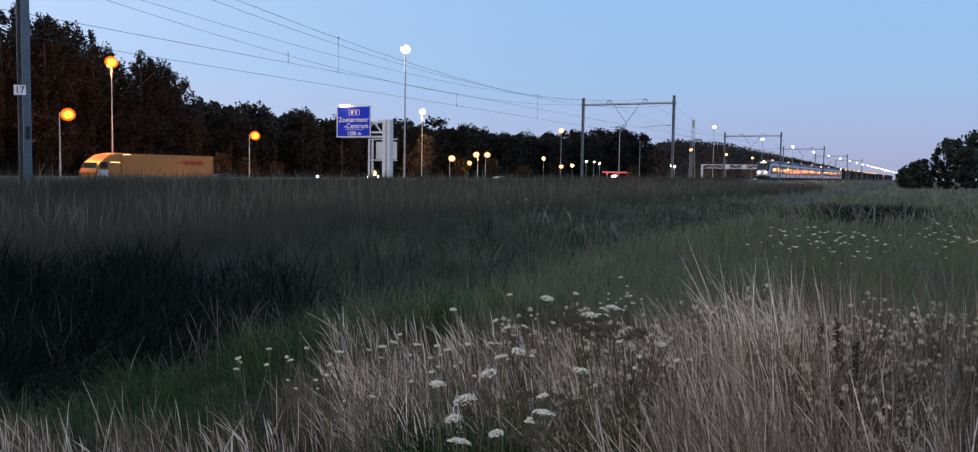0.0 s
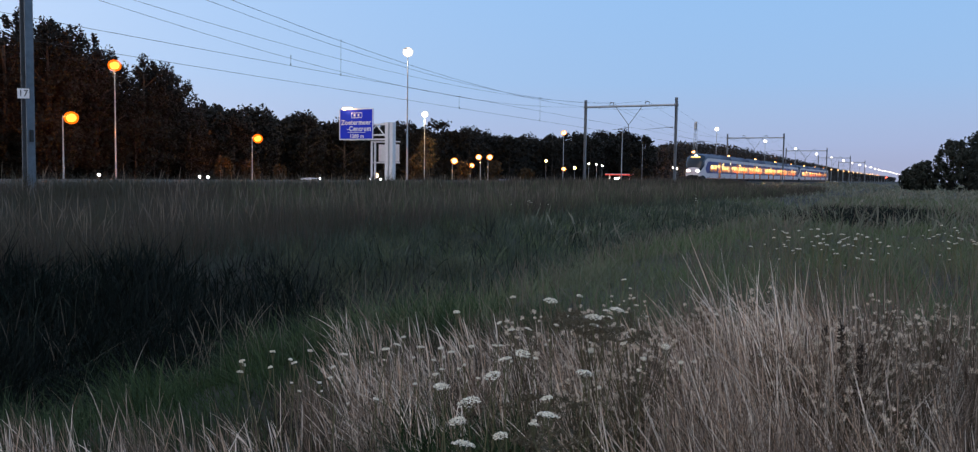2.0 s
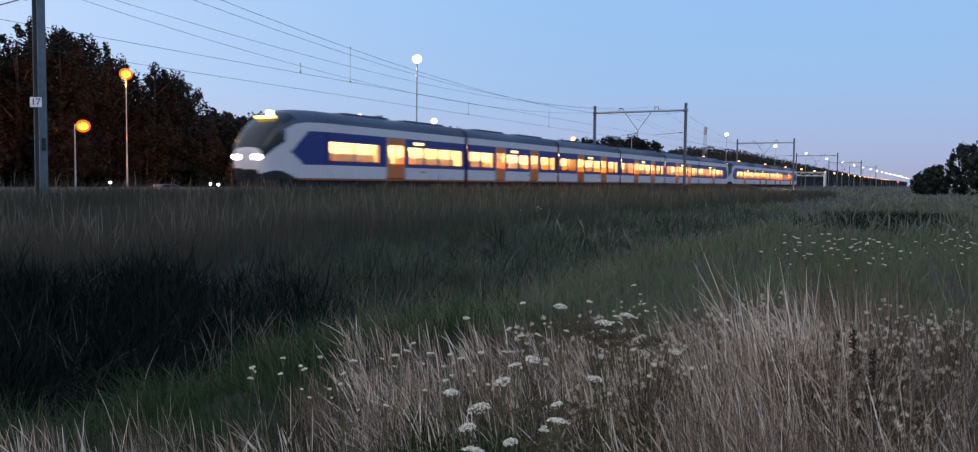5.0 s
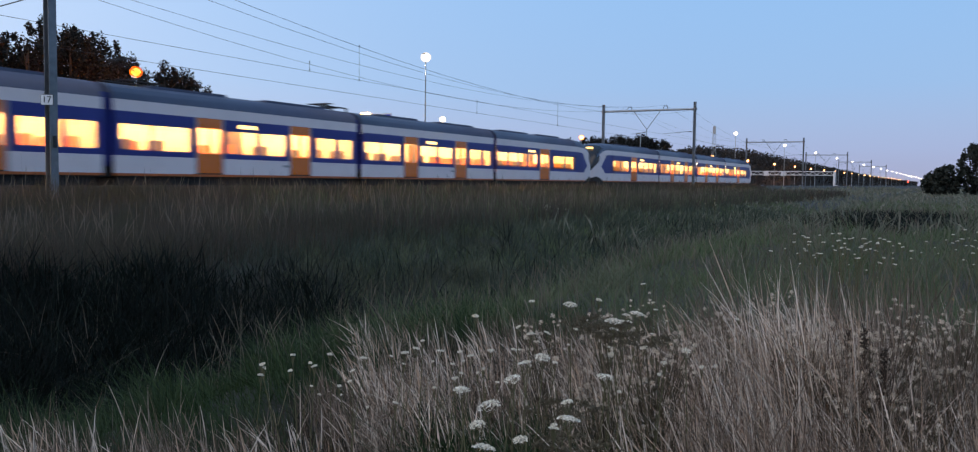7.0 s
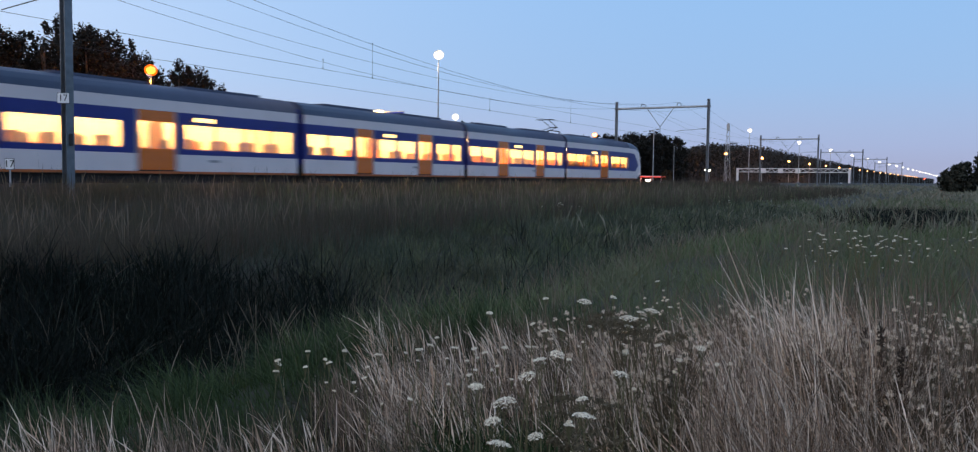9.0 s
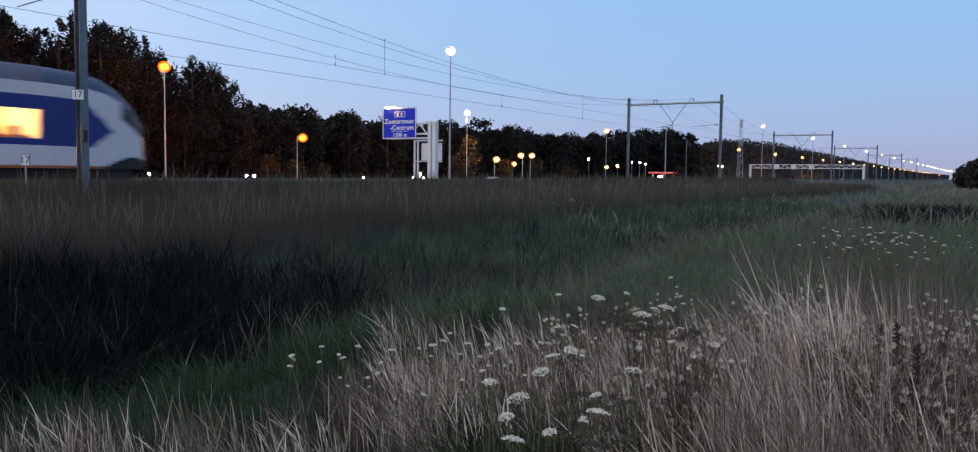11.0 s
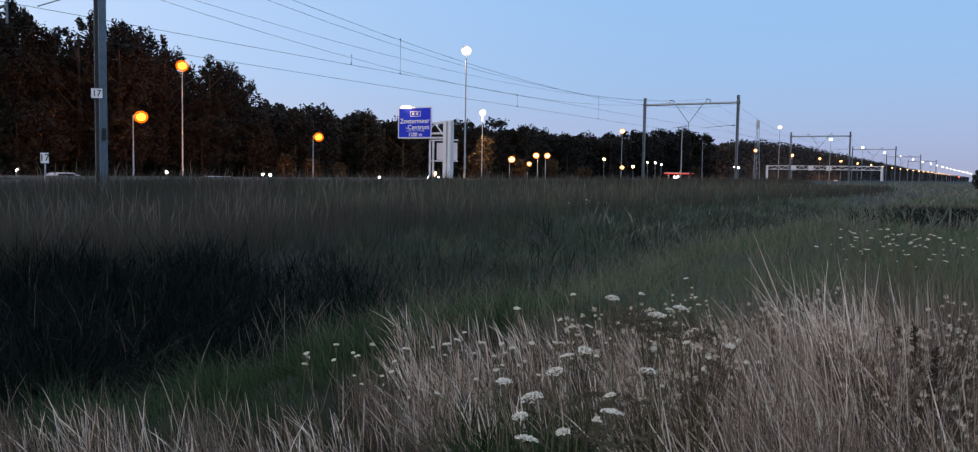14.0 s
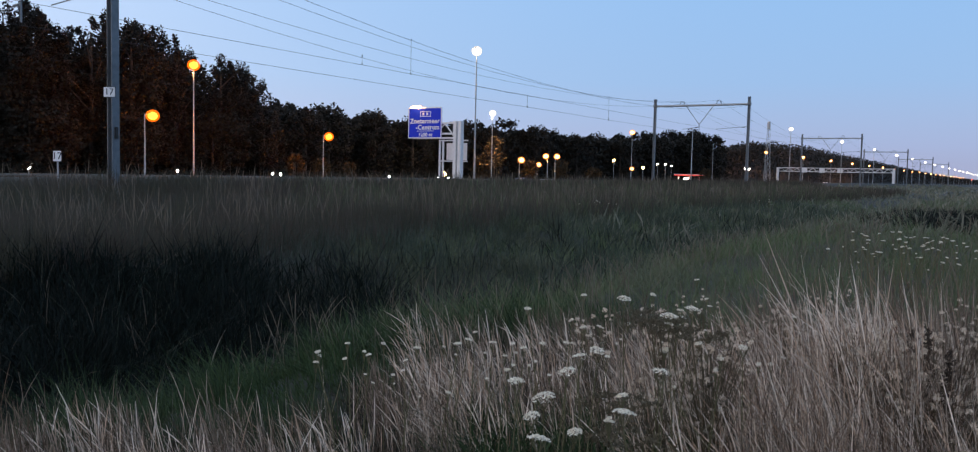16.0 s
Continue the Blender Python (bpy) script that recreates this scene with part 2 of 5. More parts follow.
def box(bm, x0, x1, y0, y1, z0, z1, bevel=0.0, mi=0):
    vs = [bm.verts.new((x, y, z)) for x in (x0, x1) for y in (y0, y1) for z in (z0, z1)]
    fs = [bm.faces.new([vs[i] for i in q]) for q in ((0, 1, 3, 2), (4, 6, 7, 5), (0, 4, 5, 1), (2, 3, 7, 6), (0, 2, 6, 4), (1, 5, 7, 3))]
    for f in fs:
        f.material_index = mi
    if bevel:
        es = list({e for f in fs for e in f.edges})
        bmesh.ops.bevel(bm, geom=es, offset=bevel, segments=2, affect="EDGES")
    return bm


def tube(bm, a, b, r0, r1=None, n=8, caps=True):
    a, b = Vector(a), Vector(b)
    d = (b - a).normalized()
    u = d.orthogonal().normalized()
    v = d.cross(u)
    r1 = r0 if r1 is None else r1
    rings = []
    for c, r in ((a, r0), (b, r1)):
        rings.append([bm.verts.new(c + r * (math.cos(2 * math.pi * k / n) * u + math.sin(2 * math.pi * k / n) * v)) for k in range(n)])
    for k in range(n):
        bm.faces.new((rings[0][k], rings[0][(k + 1) % n], rings[1][(k + 1) % n], rings[1][k]))
    if caps:
        bm.faces.new(rings[0][::-1])
        bm.faces.new(rings[1])
    return bm


def B():
    return bmesh.new()


def bx(*a, **k):
    return box(bmesh.new(), *a, **k)


def soup(name, verts, faces, material, mats_index=None):
    """A mesh object from arrays: verts (n, 3) and quads or triangles (k, 3 or 4)."""
    me = bpy.data.meshes.new(name)
    n, k = faces.shape
    me.vertices.add(len(verts))
    me.vertices.foreach_set("co", np.ascontiguousarray(verts, dtype=np.float32).ravel())
    me.loops.add(n * k)
    me.loops.foreach_set("vertex_index", np.ascontiguousarray(faces, dtype=np.int32).ravel())
    me.polygons.add(n)
    me.polygons.foreach_set("loop_start", np.arange(0, n * k, k, dtype=np.int32))
    for m in material if isinstance(material, (list, tuple)) else [material]:
        me.materials.append(m)
    if mats_index is not None:
        me.polygons.foreach_set("material_index", mats_index.astype(np.int32))
    me.update(calc_edges=True)
    return new(name, me)


# ---- ground ----
def smooth_step(a, b, v):
    q = np.clip((v - a) / (b - a), 0, 1)
    return q * q * (3 - 2 * q)


def ground_z(x, y):
    """Near bank at 0, a ditch along the railway, the reed bed, the track bed, the motorway behind it."""
    x, y = np.asarray(x, float), np.asarray(y, float)
    z = (-1.75 * smooth_step(4.4, 7.8, y) + 1.45 * smooth_step(8.8, 13.5, y)) * (1 - 0.55 * smooth_step(8, 20, x)) + 0.75 * smooth_step(19.0, 26.0, y)
    z = z + 0.55 * smooth_step(26.3, 27.9, y) - 0.55 * smooth_step(36.2, 37.8, y) - 0.95 * smooth_step(37.5, 42.5, y)
    z = z + 0.07 * np.sin(x * 0.9 + y * 0.5) * np.sin(y * 0.7 - x * 0.31) * (y < 26) * (np.hypot(x, y) < 90)
    return z


def build_ground():
    xs = np.r_[-2500, -900, -300, -120, np.arange(-60, 60, 0.8), np.arange(60, 200, 4), 240, 320, 450, 700, 1200, 2400, 4200]
    ys = np.r_[-2500, -800, -250, -80, np.arange(-30, 46, 0.5), np.arange(46, 100, 6), 130, 200, 350, 700, 1500, 3000]
    gx, gy = np.meshgrid(xs, ys, indexing="ij")
    v = np.stack([gx, gy, ground_z(gx, gy)], -1).reshape(-1, 3)
    a = np.arange(len(xs) * len(ys)).reshape(len(xs), len(ys))
    f = np.stack([a[:-1, :-1], a[1:, :-1], a[1:, 1:], a[:-1, 1:]], -1).reshape(-1, 4)
    ob = soup("ground", v, f, M["soil"])
    tagged(ob, "dark earth and rough grassland beside the railway", "ground", kind="structure")


build_ground()


# ---- grass ----
rng = np.random.default_rng(7)


def wedge(n, r0, r1, a0=-8.0, a1=70.0, power=1.0):
    """Points round the camera's standing place, between two distances."""
    r = (r0 ** power + (r1 ** power - r0 ** power) * rng.random(n)) ** (1 / power)
    a = np.radians(a0 + (a1 - a0) * rng.random(n))
    return r * np.cos(a), r * np.sin(a)


def blades(name, x, y, h, w, material, lean=0.35, bend=0.5, profile=(0.6, 1.0, 0.75, 0.06), az=None, spread=6.28):
    """Curved tapering blades rooted on the ground; profile: relative width from root to tip."""
    n, segs = len(x), len(profile) - 1
    az = rng.random(n) * 2 * np.pi if az is None else az + rng.normal(0, spread, n)
    tw = rng.random(n) * 2 * np.pi
    ln = np.abs(rng.normal(0, lean, n))
    bd = bend * rng.random(n) ** 1.5
    z0 = ground_z(x, y) - 0.02
    side = np.stack([np.cos(tw), np.sin(tw), np.zeros(n)], -1)
    out = np.stack([np.cos(az), np.sin(az), np.zeros(n)], -1)
    V = []
    for k, wide in enumerate(profile):
        q = k / segs
        c = np.stack([x, y, z0], -1) + out * (h * (ln * q + bd * q ** 2.2))[:, None]
        c[:, 2] += h * q * (1 - 0.4 * bd * q)
        ww = (w * wide)[:, None]
        V += [c - side * ww, c + side * ww]
    V = np.stack(V, 1)
    idx = np.arange(n)[:, None] * (2 * segs + 2)
    F = np.concatenate([idx + np.array([2 * k, 2 * k + 1, 2 * k + 3, 2 * k + 2]) for k in range(segs)], 0)
    return soup(name, V.reshape(-1, 3), F, material)


def lumps(x, y, s, seed=0.0):
    """Smooth patchiness between 0 and 1 over distances of about s metres."""
    a, b = x / s + seed, y / s - seed * 1.7
    v = np.sin(a * 2.1 + 1.3 * np.sin(b * 1.7)) * np.sin(b * 2.3 + 1.1 * np.sin(a * 1.9 + 2)) + 0.6 * np.sin(a * 4.7 - b * 3.1 + seed)
    return np.clip(0.5 + 0.32 * v, 0, 1)


def tufts(n, per, r0, r1, a0, a1, power, size):
    """Blades gathered in tufts, each with its own way of leaning."""
    cx, cy = wedge(n, r0, r1, a0, a1, power)
    ca, ch = rng.random(n) * 2 * np.pi, 0.7 + 0.6 * rng.random(n)
    pick = np.repeat(np.arange(n), per)
    q = size * (0.6 + 0.1 * np.hypot(cx, cy))[pick]
    return cx[pick] + rng.normal(0, 1, n * per) * q, cy[pick] + rng.normal(0, 1, n * per) * q, ca[pick], ch[pick]


def in_straw(x, y):
    """How far a point lies inside the straw patch (positive: inside)."""
    az = np.degrees(np.arctan2(y, np.maximum(x, 0.01)))
    return np.interp(az, [-10, 0, 10, 20, 28, 34, 38, 42, 48, 55, 65, 80], [6.6, 6.9, 7.3, 7.5, 7.6, 6.9, 5.9, 5.0, 4.9, 5.1, 5.2, 5.2]) - np.hypot(x, y) + 0.8 * (lumps(x, y, 1.3, 3.0) - 0.5)


STALK = (1.0, 1.0, 0.9, 0.8, 0.9, 1.5, 0.2)
LEAF = (0.6, 1.0, 0.75, 0.06)
PANICLE = (0.75, 0.7, 0.65, 0.6, 0.6, 1.5, 2.1, 1.3, 0.3)


def build_grass():
    # dry flowering stalks on the near bank
    x, y, az, ch = tufts(13000, 9, 1.25, 8.6, -10, 75, 1.4, 0.03)
    way = np.degrees(np.arctan2(y, np.maximum(x, 0.01)))
    sparse = 0.85 - 0.4 * smooth_step(38, 46, way)
    keep = (in_straw(x, y) > 0) & (lumps(x, y, 0.9, 1.0) > sparse * rng.random(len(x))) & (np.hypot(x, y) > 1.15)
    thin = smooth_step(17, 23, way) * smooth_step(0, 5, 47 - way) * smooth_step(0, 0.8, 4.5 - np.hypot(x, y))
    keep &= rng.random(len(x)) > 0.92 * thin
    keep &= lumps(x, y, 0.42, 11.0) > 0.34 + 0.2 * rng.random(len(x))
    x, y, az, ch = x[keep], y[keep], az[keep], ch[keep]
    r = np.hypot(x, y)
    tall = 0.6 - 0.06 * smooth_step(36, 42, way[keep]) + 0.5 * smooth_step(0, 8, 19 - np.degrees(np.arctan2(y, np.maximum(x, 0.01))))
    h = (0.45 + 0.42 * rng.random(len(x))) * ch * tall * (0.66 + 0.6 * lumps(x, y, 0.8, 5.0))
    h = np.minimum(h, 0.42 + 0.13 * r)
    tagged(blades("dry_grass", x, y, h, (0.0004 + 0.00016 * r) * (0.5 + 0.8 * rng.random(len(x))), M["straw"], 0.16, 0.3, STALK, 0.5 * az + 1.6, 0.7), "tall dry straw-coloured flowering grass on the near bank", "grass", kind="stuff")
    # bleached bunches, each leaning its own way: tall along the line, low towards the ditch
    for n, per, r0, r1, a0, a1, size, up in ((200, 15, 2.4, 6.9, -4, 14, 0.05, 0.58), (30, 24, 3.8, 6.0, 3, 11, 0.09, 0.8), (70, 14, 2.8, 6.8, 12, 21, 0.06, 0.48), (140, 12, 4.3, 7.0, 20, 38, 0.07, 0.38), (95, 12, 2.4, 4.9, 40, 62, 0.1, 0.34)):
        bx_, by_ = wedge(n, r0, r1, a0, a1, 1.0)
        pick = np.repeat(np.arange(n), per)
        m = len(pick)
        x, y = bx_[pick] + rng.normal(0, size, m), by_[pick] + rng.normal(0, size, m)
        r = np.hypot(x, y)
        h = up * (0.75 + 0.5 * rng.random(m)) * (0.8 + 0.45 * rng.random(n)[pick])
        tagged(blades("tall_grass", x, y, h, (0.0006 + 0.00025 * r) * (0.45 + 0.75 * rng.random(m)), M["straw_bright"], 0.2, 0.55, PANICLE, rng.normal(2.2, 0.8, n)[pick], 0.45), "tall bleached grass bunches in the straw", "grass", kind="stuff")
    x, y = wedge(60, 3.4, 4.6, 40, 62, 1.0)
    tagged(blades("seed_stalks", x, y, 0.35 + 0.35 * rng.random(60), np.full(60, 0.0009), M["straw_bright"], 0.15, 0.3, (0.6, 0.6, 0.55, 0.7, 1.8, 2.4, 1.6, 0.4)), "single bleached seed stalks by the ditch", "grass", kind="stuff")
    # the bank goes on round and behind the standing place
    n = 9000
    r, a = 1.2 + 15 * rng.random(n) ** 0.8, np.radians(rng.uniform(68, 352, n))
    x, y = r * np.cos(a), r * np.sin(a)
    tagged(blades("bank_grass", x, y, 0.3 + 0.45 * rng.random(n), 0.0016 + 0.0004 * r, M["straw"], 0.3, 0.6, LEAF), "dry grass on the rest of the near bank", "grass", kind="stuff")
    # dead and half-green leaves at their feet
    x, y, az, ch = tufts(2000, 12, 1.2, 8.5, -10, 75, 1.3, 0.08)
    keep = in_straw(x, y) > -0.3
    x, y, az = x[keep], y[keep], az[keep]
    r = np.hypot(x, y)
    tagged(blades("thatch", x, y, 0.1 + 0.2 * rng.random(len(x)), 0.0012 + 0.0005 * r, M["thatch"], 0.6, 0.9, LEAF, az, 1.2), "matted brown and green grass leaves between the stalks", "grass", kind="stuff")
    # dark leafy weeds under the flowers
    x, y, az, ch = tufts(420, 11, 2.0, 4.8, 17, 34, 1.2, 0.05)
    tagged(blades("weed_leaves", x, y, 0.14 + 0.3 * rng.random(len(x)), np.full(len(x), 0.0045), M["lush"], 0.5, 1.0, (0.3, 0.9, 1.0, 0.7, 0.1), az, 0.8), "dark green weed leaves under the flowers", "weeds", kind="stuff")
    # lush short grass on the lip of the ditch
    x, y, az, ch = tufts(4300, 14, 3.6, 13, 22, 68, 1.2, 0.05)
    keep = (y < 5.9 + 0.9 * lumps(x, y, 1.2, 7.0)) & (in_straw(x, y) < 0.15 + rng.normal(0, 0.25, len(x))) & (rng.random(len(x)) < smooth_step(0, 2.5, 9.5 - x))
    x, y, az, ch = x[keep], y[keep], az[keep], ch[keep]
    r = np.hypot(x, y)
    h = (0.15 + 0.2 * rng.random(len(x))) * ch * (0.5 + 1.1 * lumps(x, y, 0.8, 2.0))
    tagged(blades("lush_grass", x, y, h, 0.0011 + 0.0003 * r, M["lush"], 0.45, 1.1, LEAF, 0.4 * az + 0.6, 0.8), "lush green grass on the lip of the ditch", "grass", kind="stuff")
    # green grass on the slope to the ditch
    x, y, az, ch = tufts(11000, 12, 4.8, 75, -12, 50, 0.7, 0.07)
    keep = (y < 5.6 + 1.2 * lumps(x, y, 2.5, 7.0) + 7.0 * smooth_step(7, 15, x)) & (in_straw(x, y) < 0.1 + rng.normal(0, 0.25, len(x))) & (rng.random(len(x)) < smooth_step(4.5, 8.0, x))
    x, y, az, ch = x[keep], y[keep], az[keep], ch[keep]
    r = np.hypot(x, y)
    h = (0.2 + 0.3 * rng.random(len(x))) * ch * (0.45 + 1.0 * lumps(x, y, 1.7, 2.0))
    tagged(blades("meadow_grass", x, y, h, 0.001 + 0.00032 * r, M["meadow"], 0.4, 0.9, LEAF, az, 0.8), "green meadow grass on the ditch bank", "grass", kind="stuff")
    # scattered pale stalks in the green
    x, y = wedge(9000, 5.0, 45, -8, 60, 0.8)
    keep = (in_straw(x, y) < 0.3) & (y < 9) & (x > 4.5) & (lumps(x, y, 3.0, 9.0) > 0.4)
    x, y = x[keep], y[keep]
    r = np.hypot(x, y)
    tagged(blades("pale_stalks", x, y, 0.4 + 0.35 * rng.random(len(x)), 0.0006 + 0.00024 * r, M["reed_pale"], 0.2, 0.5, STALK), "pale single grass stalks in the green", "grass", kind="stuff")
    # growth in the ditch, coloured near-black to carry the ditch's shade
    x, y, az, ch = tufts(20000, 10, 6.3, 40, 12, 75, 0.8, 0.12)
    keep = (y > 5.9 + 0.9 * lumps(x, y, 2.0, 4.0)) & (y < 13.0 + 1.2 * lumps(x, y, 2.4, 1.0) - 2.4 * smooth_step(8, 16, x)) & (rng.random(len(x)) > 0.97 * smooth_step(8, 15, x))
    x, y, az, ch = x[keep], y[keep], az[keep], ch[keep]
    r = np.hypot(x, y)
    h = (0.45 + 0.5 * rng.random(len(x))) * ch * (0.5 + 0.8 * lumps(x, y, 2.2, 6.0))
    tagged(blades("ditch_growth", x, y, h, 0.003 + 0.0004 * r, M["ditch"], 0.3, 1.0, LEAF, az, 0.7), "reeds and sedge in the ditch, its shade in their near-black colour", "reeds", kind="stuff")
    # the ditch grows over with dull sedge farther along
    x, y, az, ch = tufts(12000, 8, 9, 60, 8, 70, 0.7, 0.14)
    keep = (y > 6.2 + 1.2 * lumps(x, y, 2.0, 4.0)) & (y < 13.8) & (rng.random(len(x)) < 0.12 + 0.75 * smooth_step(7, 14, x))
    x, y, az, ch = x[keep], y[keep], az[keep], ch[keep]
    r = np.hypot(x, y)
    h = (0.4 + 0.4 * rng.random(len(x))) * ch * (0.5 + 0.8 * lumps(x, y, 2.6, 3.0))
    tagged(blades("ditch_sedge", x, y, h, 0.0015 + 0.00028 * r, M["sedge"], 0.25, 0.9, LEAF, az, 0.8), "dull green sedge along the overgrown ditch", "sedge", kind="stuff")
    # reed bed
    x, y, az, ch = tufts(25000, 10, 11, 130, 2, 75, 0.62, 0.15)
    keep = (y > 12.0 + 1.8 * lumps(x, y, 3.0, 8.0)) & (y < 26.6)
    x, y, az, ch = x[keep], y[keep], az[keep], ch[keep]
    r = np.hypot(x, y)
    h = (0.85 + 0.4 * rng.random(len(x))) * (0.8 + 0.2 * ch) * (0.74 + 0.45 * lumps(x, y, 4.0, 1.5))
    h *= 1 - 0.2 * smooth_step(18, 25, y)
    tagged(blades("reed_bed", x, y, h, 0.0012 + 0.00018 * r, M["reed"], 0.07, 0.5, LEAF, az, 0.9), "brown-green reed bed between ditch and railway", "reeds", kind="stuff")
    # pale reed stalks with plumes that stand above the rest
    x, y = wedge(13000, 8, 110, 2, 75, 0.7)
    keep = (y > 13.0) & (y < 26.2) & (lumps(x, y, 3.5, 2.5) > 0.3)
    x, y = x[keep], y[keep]
    r = np.hypot(x, y)
    h = (1.0 + 0.5 * rng.random(len(x))) * (1 - 0.16 * smooth_step(18, 25, y)) + 0.3 * (rng.random(len(x)) > 0.9)
    tagged(blades("reed_plumes", x, y, h, 0.0006 + 0.00013 * r, M["reed_pale"], 0.08, 0.35, (0.7, 0.6, 0.55, 0.5, 1.2, 2.4, 1.8, 0.1)), "pale brown reed stalks with drooping plumes", "reeds", kind="stuff")
    # green and pale grass among the reeds farther along the line
    x, y, az, ch = tufts(5200, 7, 26, 120, 8, 46, 0.7, 0.16)
    keep = (y > 12.5 + 1.5 * lumps(x, y, 3.0, 2.2)) & (y < 26.4) & (rng.random(len(x)) < smooth_step(14, 24, x)) & (lumps(x, y, 5.0, 4.4) > 0.15)
    x, y, az, ch = x[keep], y[keep], az[keep], ch[keep]
    r = np.hypot(x, y)
    h = (0.8 + 0.35 * rng.random(len(x))) * (0.85 + 0.3 * lumps(x, y, 4.0, 1.5)) * (1 - 0.2 * smooth_step(18, 25, y))
    tagged(blades("green_reeds", x, y, h, 0.0016 + 0.00026 * r, M["meadow"], 0.1, 0.6, LEAF, az, 0.9), "green and pale grass among the reeds", "grass", kind="stuff")
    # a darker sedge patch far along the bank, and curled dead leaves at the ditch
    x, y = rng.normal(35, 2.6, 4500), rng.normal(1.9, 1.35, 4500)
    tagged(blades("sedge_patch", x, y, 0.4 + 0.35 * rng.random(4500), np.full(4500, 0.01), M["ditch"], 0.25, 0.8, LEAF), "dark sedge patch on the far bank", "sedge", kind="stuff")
    x, y = wedge(260, 7.0, 17, 14, 64, 1.0)
    keep = (y > 5.5) & (y < 13)
    x, y = x[keep], y[keep]
    tagged(blades("dead_leaves", x, y, 0.7 + 0.5 * rng.random(len(x)), np.full(len(x), 0.0055), M["reed_pale"], 0.2, 1.3, (0.4, 0.6, 0.9, 1.0, 0.8, 0.4, 0.1)), "curled pale dead reed leaves at the ditch", "reeds", kind="stuff")
    # the grass at the foot of the ballast
    x, y = rng.uniform(2, 130, 15000), rng.uniform(24.3, 27.0, 15000)
    r = np.hypot(x, y)
    h = (0.75 + 0.4 * rng.random(15000)) * (0.66 + 0.5 * lumps(x, y, 3.0, 6.5)) * (1 + 0.35 * (rng.random(15000) > 0.94))
    tagged(blades("verge_grass", x, y, h, 0.001 + 0.00017 * r, M["reed"], 0.09, 0.6, LEAF), "brown grass at the foot of the track bed", "grass", kind="stuff")
    # rough field along the line
    x, y, az, ch = tufts(4500, 8, 26, 420, -6, 40, 0.5, 0.2)
    keep = y < 25.5
    x, y, az, ch = x[keep], y[keep], az[keep], ch[keep]
    r = np.hypot(x, y)
    h = (0.3 + 0.35 * rng.random(len(x))) * ch * (0.5 + 0.9 * lumps(x, y, 7.0, 3.5))
    tagged(blades("rough_field", x, y, h, 0.006 + 0.0008 * r, M["far_field"], 0.4, 0.8, LEAF, az, 0.8), "rough grassland running on along the railway", "grass", kind="stuff")


build_grass()


# ---- railway ----
RAIL = 1.15
TRACKS = (30.0, 34.1)
PORTALS = (-64.0, 17.2, 96.2, 177.7, 258.9, 340.3, 421.7)
NEAR_MAST, FAR_MAST = 26.3, 37.56


def build_track():
    prof = [(26.5, 0.45), (28.2, 0.92), (35.9, 0.92), (37.6, 0.45), (37.6, 0.2), (26.5, 0.2)]
    bm = B()
    ends = [[bm.verts.new((x, y, z)) for y, z in prof] for x in (-260.0, 1400.0)]
    for k in range(len(prof)):
        bm.faces.new((ends[0][k], ends[0][(k + 1) % 6], ends[1][(k + 1) % 6], ends[1][k]))
    bm.faces.new(ends[0][::-1])
    bm.faces.new(ends[1])
    bed = part("track_bed", bm, M["ballast"])
    tagged(bed, "grey-brown stone ballast bed of the railway", "ballast", kind="structure")
    sl = mesh_of("sleeper", bx(-0.12, 0.12, -1.3, 1.3, 0.86, 0.985, bevel=0.015), M["concrete"])
    for ty in TRACKS:
        for s in (-0.75, 0.75):
            bm = B()
            box(bm, -260, 1400, ty + s - 0.07, ty + s + 0.07, 0.98, 1.0)
            box(bm, -260, 1400, ty + s - 0.012, ty + s + 0.012, 1.0, 1.11)
            box(bm, -260, 1400, ty + s - 0.035, ty + s + 0.035, 1.11, RAIL)
            tagged(part("rail", bm, M["rail"]), "worn brown steel rail on concrete sleepers", "rail", kind="structure")
    k = 0
    for x in np.arange(4.0, 92.0, 0.6):
        for ty in TRACKS:
            s = new("sleeper", sl)
            s.location = (x, ty, 0)
            s.parent = bed
            k += 1


build_track()


def h_column(bm, x, y, z0, z1, w=0.28):
    """A broad-flanged steel column: two flanges and the web between them."""
    box(bm, x - w / 2, x + w / 2, y - w / 2, y - w / 2 + 0.025, z0, z1)
    box(bm, x - w / 2, x + w / 2, y + w / 2 - 0.025, y + w / 2, z0, z1)
    box(bm, x - 0.012, x + 0.012, y - w / 2 + 0.025, y + w / 2 - 0.025, z0, z1)
    return bm


